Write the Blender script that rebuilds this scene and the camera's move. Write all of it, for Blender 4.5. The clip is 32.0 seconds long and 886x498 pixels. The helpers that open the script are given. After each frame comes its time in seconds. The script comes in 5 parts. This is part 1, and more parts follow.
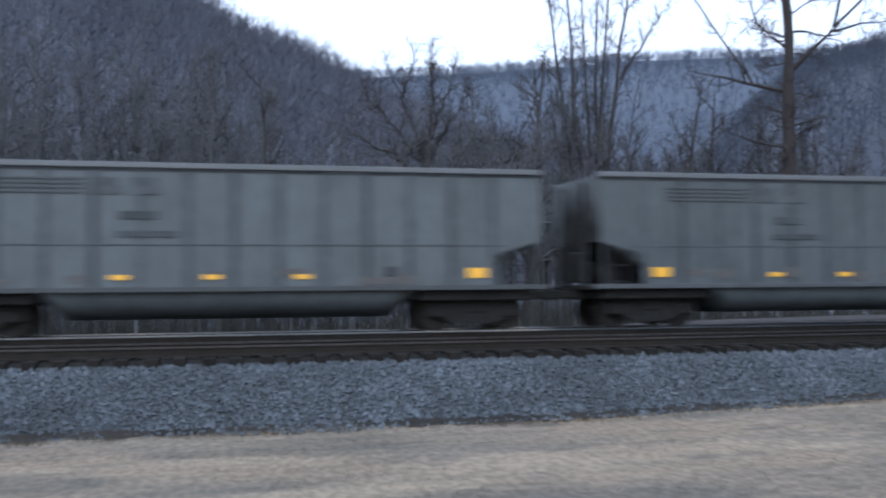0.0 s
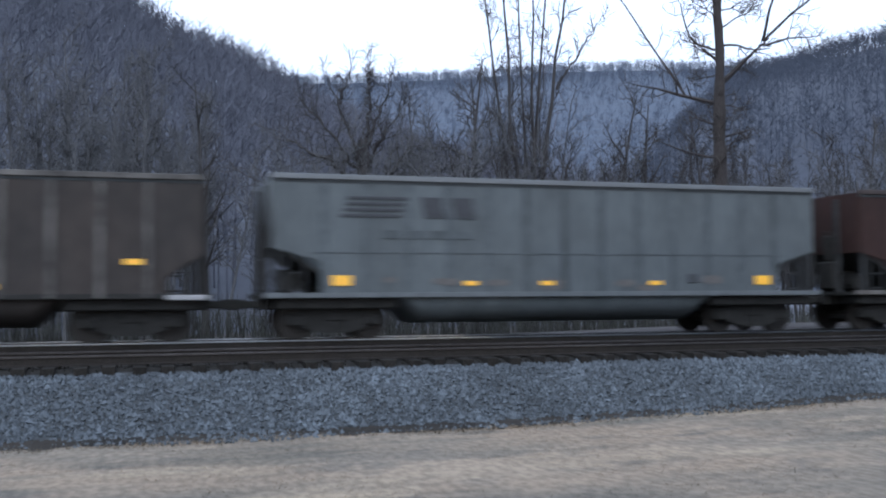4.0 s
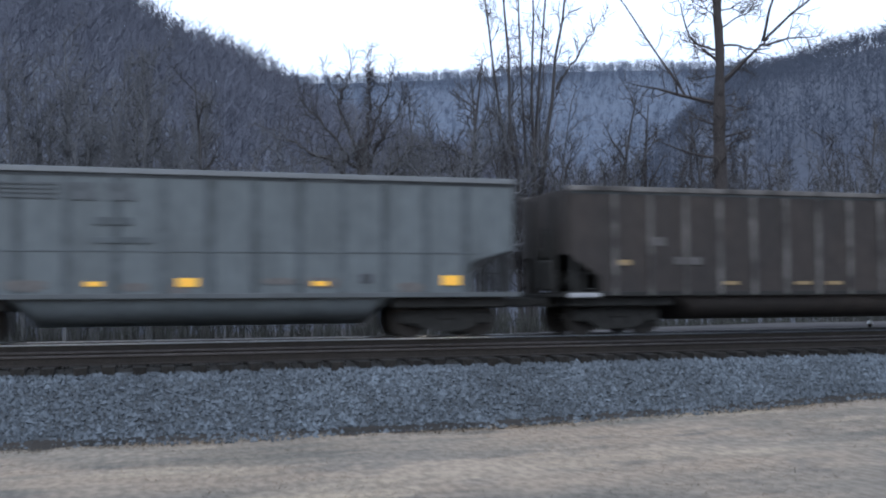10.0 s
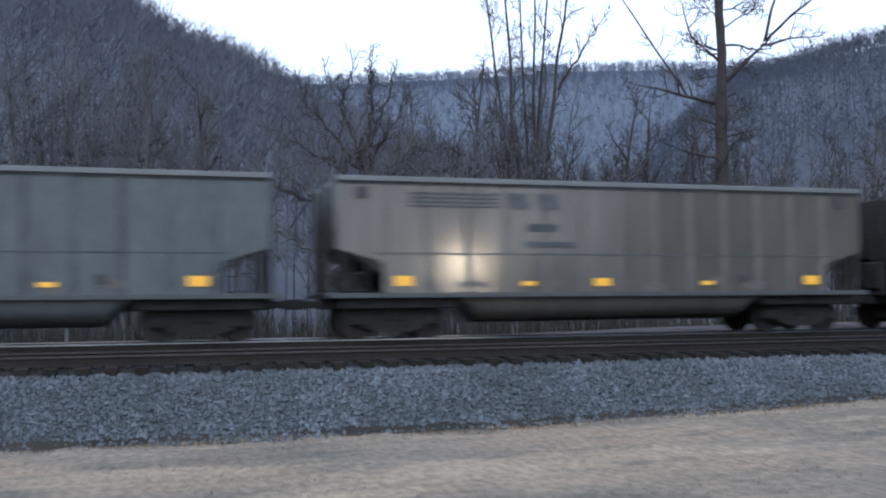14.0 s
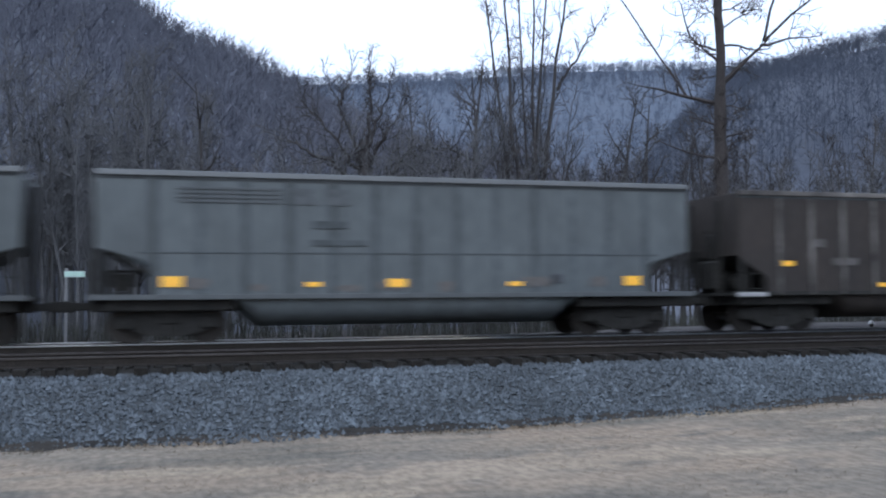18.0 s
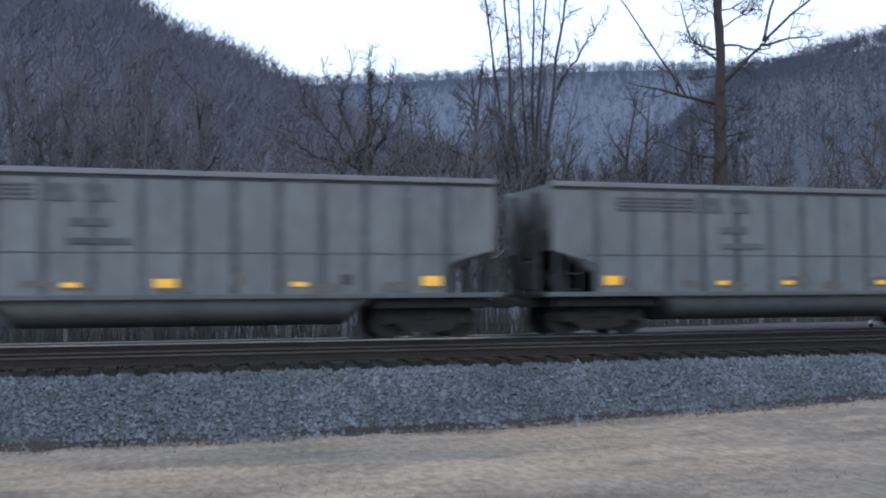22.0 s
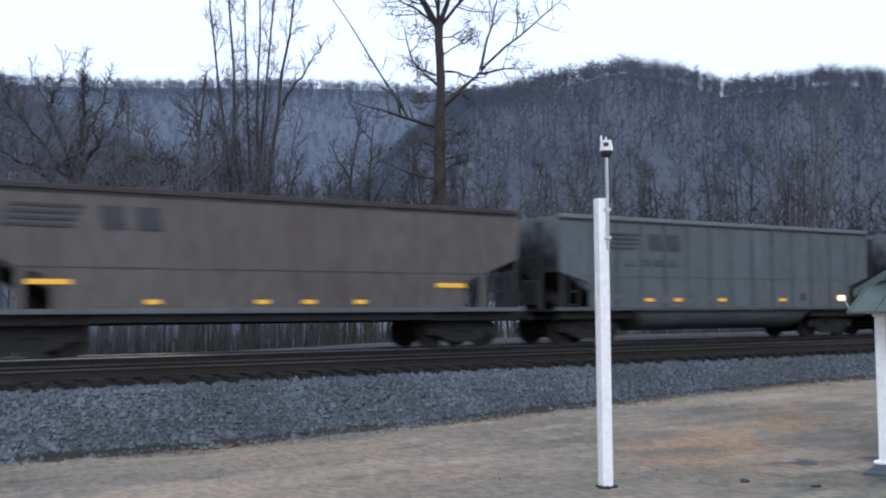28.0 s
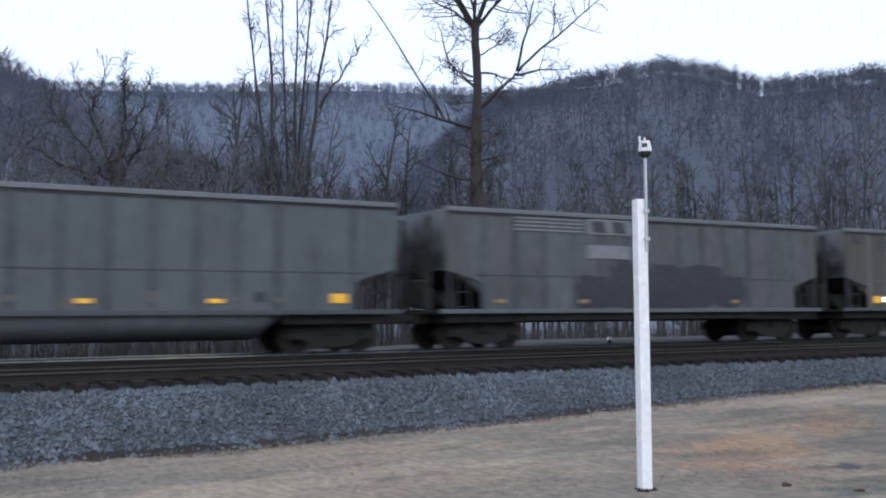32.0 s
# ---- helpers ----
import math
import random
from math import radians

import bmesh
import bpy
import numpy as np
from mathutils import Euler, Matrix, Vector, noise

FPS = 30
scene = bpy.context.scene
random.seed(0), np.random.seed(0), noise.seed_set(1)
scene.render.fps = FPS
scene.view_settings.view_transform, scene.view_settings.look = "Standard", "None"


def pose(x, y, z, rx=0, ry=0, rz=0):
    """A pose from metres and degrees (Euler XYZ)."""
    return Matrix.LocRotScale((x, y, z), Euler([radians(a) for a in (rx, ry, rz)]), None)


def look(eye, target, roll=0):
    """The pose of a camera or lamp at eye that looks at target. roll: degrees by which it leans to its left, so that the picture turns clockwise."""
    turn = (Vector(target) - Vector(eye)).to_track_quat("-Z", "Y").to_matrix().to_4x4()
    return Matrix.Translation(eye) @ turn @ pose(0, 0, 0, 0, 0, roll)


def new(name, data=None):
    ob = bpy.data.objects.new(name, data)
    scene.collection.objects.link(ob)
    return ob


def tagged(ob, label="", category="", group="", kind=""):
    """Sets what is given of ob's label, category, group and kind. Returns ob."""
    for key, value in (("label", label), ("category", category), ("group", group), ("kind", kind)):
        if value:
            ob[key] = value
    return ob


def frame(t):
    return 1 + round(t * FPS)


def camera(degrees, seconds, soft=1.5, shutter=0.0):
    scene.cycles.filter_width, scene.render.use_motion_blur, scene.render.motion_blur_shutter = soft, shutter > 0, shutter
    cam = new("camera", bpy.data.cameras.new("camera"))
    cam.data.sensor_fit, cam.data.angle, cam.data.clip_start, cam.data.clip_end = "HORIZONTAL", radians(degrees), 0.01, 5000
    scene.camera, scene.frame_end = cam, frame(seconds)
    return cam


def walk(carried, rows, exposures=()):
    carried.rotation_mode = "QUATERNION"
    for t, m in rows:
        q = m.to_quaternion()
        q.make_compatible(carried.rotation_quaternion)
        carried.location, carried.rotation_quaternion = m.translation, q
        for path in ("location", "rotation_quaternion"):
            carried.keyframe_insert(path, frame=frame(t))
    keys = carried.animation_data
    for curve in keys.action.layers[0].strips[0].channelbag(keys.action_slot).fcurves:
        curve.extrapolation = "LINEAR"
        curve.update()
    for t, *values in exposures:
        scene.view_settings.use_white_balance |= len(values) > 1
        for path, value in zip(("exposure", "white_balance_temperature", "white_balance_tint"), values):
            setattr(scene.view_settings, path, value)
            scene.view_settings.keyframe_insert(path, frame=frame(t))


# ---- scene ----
# ---------------------------------------------------------------- camera and its way
EYE_Z = 2.18
REACH = 0.33          # the camera is held out before a body that turns
cam = camera(47.4, 32.0, soft=2.1, shutter=0.5)
PATH = [   # seconds, yaw to the right, pitch, roll, step to the right
    (0, 13.072, 2.393, -0.472, 0),
    (0.5, 16.624, 2.573, -0.485, 0.06),
    (1, 17.570, 2.881, -0.379, 0.12),
    (1.5, 17.550, 2.983, -0.483, 0.12),
    (2, 17.358, 3.023, -0.490, 0.12),
    (2.5, 17.272, 3.007, -0.440, 0.08),
    (3, 16.711, 2.826, -0.351, 0.02),
    (3.5, 16.659, 2.794, -0.373, 0),
    (5.5, 16.659, 2.794, -0.373, 0),
    (9, 16.659, 2.794, -0.373, 0),
    (12, 16.659, 2.794, -0.373, 0),
    (12.5, 16.657, 2.753, -0.383, 0),
    (13, 16.686, 2.597, -0.375, 0),
    (13.5, 16.596, 2.765, -0.420, 0),
    (14, 16.548, 2.814, -0.416, 0),
    (14.5, 16.676, 2.699, -0.530, 0),
    (16.5, 16.596, 2.853, -0.418, 0),
    (17, 16.592, 2.842, -0.501, 0),
    (17.5, 16.603, 2.829, -0.445, 0),
    (18, 16.596, 2.830, -0.446, 0),
    (20, 16.603, 2.829, -0.445, 0),
    (22, 16.602, 2.823, -0.452, 0),
    (22.5, 16.828, 2.859, -0.306, 0.03),
    (23, 19.62, 2.690, -0.124, 0.31),
    (23.5, 28.218, 2.591, -0.010, 0.12),
    (24, 33.869, 2.836, -0.059, 0),
    (24.5, 35.303, 2.912, -0.029, 0),
    (25, 35.049, 2.868, -0.111, 0),
    (25.5, 34.471, 3.013, -0.050, 0),
    (27.5, 32.827, 3.652, -0.418, 0),
    (28, 32.165, 3.622, -0.419, 0),
    (28.5, 30.576, 3.588, -0.709, 0),
    (29, 29.610, 3.573, -0.345, 0),
    (29.5, 29.707, 3.559, -0.271, 0),
    (30, 29.703, 3.533, -0.368, 0),
    (30.5, 30.024, 3.698, -0.334, 0),
    (31, 30.085, 3.726, -0.398, 0),
    (31.5, 30.085, 3.726, -0.398, 0),
    (32, 30.085, 3.726, -0.398, 0),
]


def held(yaw, pitch, roll, step):
    a, a0 = radians(yaw), radians(16.66)
    return pose(step + REACH * (math.sin(a) - math.sin(a0)), REACH * (math.cos(a) - math.cos(a0)), EYE_Z, 90 + pitch, -roll, -yaw)


walk(cam, [(t, held(*row)) for t, *row in PATH], [(0.0, -0.03, 6400, 10), (2.0, 0.0, 6400, 10), (5.5, 0.0, 6450, 10), (12.0, -0.02, 6450, 10), (17.0, -0.05, 6450, 10), (21.0, -0.1, 6450, 10), (22.5, -0.08, 6450, 10), (24.0, -0.02, 6500, 10), (25.2, -0.12, 6500, 10.2), (27.5, -0.16, 6600, 11), (32.0, -0.18, 6650, 11.3)])

# ---------------------------------------------------------------- world and light: an overcast dusk
world = bpy.data.worlds.new("world")
scene.world = world
world.use_nodes = True
wn, wl = world.node_tree.nodes, world.node_tree.links
sky = wn.new("ShaderNodeTexSky")
sky.sky_type, sky.sun_disc = "NISHITA", False
sky.sun_elevation, sky.sun_rotation = radians(36), radians(209)
sky.air_density, sky.dust_density, sky.ozone_density = 1.0, 4.0, 1.5
veil = wn.new("ShaderNodeMixRGB")      # thin even cloud over the whole sky
veil.blend_type = "MIX"
veil.inputs[0].default_value = 0.88
veil.inputs[2].default_value = (9.1, 10.7, 13.75, 1)
wl.new(sky.outputs[0], veil.inputs[1])
wl.new(veil.outputs[0], wn["Background"].inputs[0])
wn["Background"].inputs[1].default_value = 0.13
sun = new("sun", bpy.data.lights.new("sun", "SUN"))
sun.data.energy, sun.data.angle, sun.data.color = 1.2, radians(50), (0.86, 0.96, 1.1)
sun.matrix_world = look((0, 0, 50), (22, 40, 12))

# ---------------------------------------------------------------- materials


def mat(name, col, rough=0.8, metal=0.0, spec=0.5, var=0.25, scale=3.0, fine=40.0, bump=0.0, col2=None, island=0.0, stretch=(1, 1, 1), patch=0.5, tint=0.0):
    """A surface with variation at two scales, and relief."""
    m = bpy.data.materials.new(name)
    m.use_nodes = True
    n, l = m.node_tree.nodes, m.node_tree.links
    b = n["Principled BSDF"]
    b.inputs["Roughness"].default_value, b.inputs["Metallic"].default_value = rough, metal
    b.inputs["Specular IOR Level"].default_value = spec
    tc = n.new("ShaderNodeTexCoord")
    mp = n.new("ShaderNodeMapping")
    mp.inputs["Scale"].default_value = stretch
    if tint:
        own, off = n.new("ShaderNodeObjectInfo"), n.new("ShaderNodeVectorMath")
        off.operation = "MULTIPLY_ADD"
        l.new(own.outputs["Random"], off.inputs[0])
        off.inputs[1].default_value = (61, 47, 53)
        l.new(tc.outputs["Object"], off.inputs[2])
        l.new(off.outputs[0], mp.inputs[0])
    else:
        l.new(tc.outputs["Object"], mp.inputs[0])
    big, small = n.new("ShaderNodeTexNoise"), n.new("ShaderNodeTexNoise")
    big.inputs["Scale"].default_value, small.inputs["Scale"].default_value = scale, fine
    big.inputs["Detail"].default_value, small.inputs["Detail"].default_value = 5, 3
    l.new(mp.outputs[0], big.inputs[0])
    l.new(mp.outputs[0], small.inputs[0])
    ramp = n.new("ShaderNodeValToRGB")
    ramp.color_ramp.elements[0].position, ramp.color_ramp.elements[1].position = patch - 0.2, patch + 0.2
    ramp.color_ramp.elements[0].color = (*col, 1)
    ramp.color_ramp.elements[1].color = (*(col2 or [c * (1 - var) for c in col]), 1)
    l.new(big.outputs[0], ramp.inputs[0])
    mul = n.new("ShaderNodeMixRGB")
    mul.blend_type = "MULTIPLY"
    mul.inputs[0].default_value = 1.0
    mr = n.new("ShaderNodeMapRange")
    mr.inputs[1].default_value, mr.inputs[2].default_value = 0.25, 0.75
    mr.inputs[3].default_value, mr.inputs[4].default_value = 1 - var, 1 + var
    l.new(small.outputs[0], mr.inputs[0])
    l.new(ramp.outputs[0], mul.inputs[1])
    l.new(mr.outputs[0], mul.inputs[2])
    out = mul.outputs[0]
    if island:
        geo = n.new("ShaderNodeNewGeometry")
        mi = n.new("ShaderNodeMapRange")
        mi.inputs[3].default_value, mi.inputs[4].default_value = 1 - island, 1 + island
        l.new(geo.outputs["Random Per Island"], mi.inputs[0])
        mu2 = n.new("ShaderNodeMixRGB")
        mu2.blend_type = "MULTIPLY"
        mu2.inputs[0].default_value = 1.0
        l.new(out, mu2.inputs[1])
        l.new(mi.outputs[0], mu2.inputs[2])
        out = mu2.outputs[0]
    if tint:
        info = n.new("ShaderNodeObjectInfo")
        mt = n.new("ShaderNodeMapRange")
        mt.inputs[3].default_value, mt.inputs[4].default_value = 1 - tint, 1 + tint
        l.new(info.outputs["Random"], mt.inputs[0])
        mu3 = n.new("ShaderNodeMixRGB")
        mu3.blend_type = "MULTIPLY"
        mu3.inputs[0].default_value = 1.0
        l.new(out, mu3.inputs[1])
        l.new(mt.outputs[0], mu3.inputs[2])
        out = mu3.outputs[0]
    l.new(out, b.inputs["Base Color"])
    if bump:
        bp = n.new("ShaderNodeBump")
        bp.inputs["Strength"].default_value, bp.inputs["Distance"].default_value = bump, 0.02
        l.new(small.outputs[0], bp.inputs["Height"])
        l.new(bp.outputs[0], b.inputs["Normal"])
    return m


STREAK = (0.9, 0.9, 0.12)
def glowing(name, col, strength):
    m = bpy.data.materials.new(name)
    m.use_nodes = True
    b = m.node_tree.nodes["Principled BSDF"]
    b.inputs["Base Color"].default_value = b.inputs["Emission Color"].default_value = (*col, 1)
    b.inputs["Emission Strength"].default_value = strength
    return m


def lawn(name, bump):
    """Dormant lawn: straw and grey-olive mottling, some tan thin places, bare damp earth by the shelter."""
    m = bpy.data.materials.new(name)
    m.use_nodes = True
    n, l = m.node_tree.nodes, m.node_tree.links
    b = n["Principled BSDF"]
    b.inputs["Roughness"].default_value = 0.95
    tc = n.new("ShaderNodeTexCoord")

    def noisy(scale, stretch, detail=5.0):
        mp, t = n.new("ShaderNodeMapping"), n.new("ShaderNodeTexNoise")
        mp.inputs["Scale"].default_value = stretch
        t.inputs["Scale"].default_value, t.inputs["Detail"].default_value = scale, detail
        l.new(tc.outputs["Object"], mp.inputs[0])
        l.new(mp.outputs[0], t.inputs[0])
        return t.outputs[0]

    def ramp(src, lo, hi, v0=0.0, v1=1.0):
        r = n.new("ShaderNodeMapRange")
        r.interpolation_type = "SMOOTHSTEP"
        for k, v in enumerate((lo, hi, v0, v1)):
            r.inputs[k + 1].default_value = v
        l.new(src, r.inputs[0])
        return r.outputs[0]

    def maths(op, a, c):
        r = n.new("ShaderNodeMath")
        r.operation = op
        l.new(a, r.inputs[0])
        if isinstance(c, float):
            r.inputs[1].default_value = c
        else:
            l.new(c, r.inputs[1])
        return r.outputs[0]

    def spot(centre, sx, sy, turn=0.0):
        """0 at the centre of an oval place, 1 at its rim and beyond, frayed."""
        mp = n.new("ShaderNodeMapping")
        mp.vector_type = "TEXTURE"
        mp.inputs["Location"].default_value = (*centre, 0)
        mp.inputs["Rotation"].default_value = (0, 0, radians(turn))
        mp.inputs["Scale"].default_value = (sx, sy, 50)
        l.new(tc.outputs["Object"], mp.inputs[0])
        d = n.new("ShaderNodeVectorMath")
        d.operation = "LENGTH"
        l.new(mp.outputs[0], d.inputs[0])
        return maths("ADD", d.outputs["Value"], ramp(noisy(1.6, (1, 1, 1)), 0.25, 0.75, -0.45, 0.45))

    def mix(fac, a, col):
        r = n.new("ShaderNodeMixRGB")
        l.new(fac, r.inputs[0])
        if isinstance(a, tuple):
            r.inputs[1].default_value = (*a, 1)
        else:
            l.new(a, r.inputs[1])
        r.inputs[2].default_value = (*col, 1)
        return r.outputs[0]

    c = mix(ramp(noisy(0.42, (0.5, 1, 1)), 0.38, 0.62), (0.235, 0.182, 0.132), (0.165, 0.14, 0.11))
    c = mix(ramp(noisy(1.5, (0.6, 1, 1)), 0.52, 0.72), c, (0.13, 0.112, 0.092))
    c = mix(ramp(noisy(2.3, (0.5, 1, 1)), 0.54, 0.7), c, (0.245, 0.195, 0.146))
    c = mix(ramp(spot((12.3, 11.6), 2.9, 1.35, 38), 1.15, 0.3), c, (0.28, 0.176, 0.105))
    c = mix(ramp(spot((16.2, 13.2), 2.4, 0.9, 30), 1.1, 0.4), c, (0.255, 0.172, 0.105))
    c = mix(ramp(spot((5.0, 12.6), 3.2, 0.8, 6), 1.1, 0.5), c, (0.26, 0.205, 0.15))
    c = mix(ramp(spot((11.2, 7.0), 1.9, 1.9), 1.2, 0.5), c, (0.105, 0.108, 0.086))
    c = mix(ramp(spot((13.3, 7.3), 2.5, 1.75, -64), 1.1, 0.6), c, (0.05, 0.056, 0.062))
    c = mix(ramp(noisy(0.55, (0.4, 1, 1), 3.0), 0.5, 0.66, 0.0, 0.7), c, (0.098, 0.09, 0.074))
    c = mix(ramp(noisy(0.7, (0.3, 1, 1), 3.0), 0.53, 0.68, 0.0, 0.8), c, (0.29, 0.235, 0.17))
    fine = noisy(9.0, (1, 0.5, 1), 5.0)
    mul = n.new("ShaderNodeMixRGB")
    mul.blend_type = "MULTIPLY"
    mul.inputs[0].default_value = 1.0
    l.new(c, mul.inputs[1])
    l.new(ramp(fine, 0.3, 0.7, 0.76, 1.2), mul.inputs[2])
    l.new(mul.outputs[0], b.inputs["Base Color"])
    if bump:
        bp = n.new("ShaderNodeBump")
        bp.inputs["Strength"].default_value, bp.inputs["Distance"].default_value = bump, 0.03
        l.new(fine, bp.inputs["Height"])
        l.new(bp.outputs[0], b.inputs["Normal"])
    return m


def sooty(name, col, soot, centre, size):
    """Pale metal with a sooty stain round the running gear of a car's end."""
    m = mat(name, col, 0.7, 0.1, spec=0.3, var=0.2, scale=1.5, fine=6, tint=0.1)
    n, l = m.node_tree.nodes, m.node_tree.links
    b = n["Principled BSDF"]
    paint = b.inputs["Base Color"].links[0].from_socket
    tc, mp, d = n.new("ShaderNodeTexCoord"), n.new("ShaderNodeMapping"), n.new("ShaderNodeVectorMath")
    mp.vector_type = "TEXTURE"
    mp.inputs["Location"].default_value, mp.inputs["Scale"].default_value = centre, size
    l.new(tc.outputs["Object"], mp.inputs[0])
    d.operation = "LENGTH"
    l.new(mp.outputs[0], d.inputs[0])
    t, add, r, mix = n.new("ShaderNodeTexNoise"), n.new("ShaderNodeMath"), n.new("ShaderNodeMapRange"), n.new("ShaderNodeMixRGB")
    t.inputs["Scale"].default_value = 2.2
    l.new(tc.outputs["Object"], t.inputs[0])
    l.new(d.outputs["Value"], add.inputs[0])
    l.new(t.outputs[0], add.inputs[1])
    r.interpolation_type = "SMOOTHSTEP"
    for k, v in enumerate((0.9, 1.75, 1.0, 0.0)):
        r.inputs[k + 1].default_value = v
    l.new(add.outputs[0], r.inputs[0])
    l.new(r.outputs[0], mix.inputs[0])
    l.new(paint, mix.inputs[1])
    mix.inputs[2].default_value = (*soot, 1)
    l.new(mix.outputs[0], b.inputs["Base Color"])
    return m


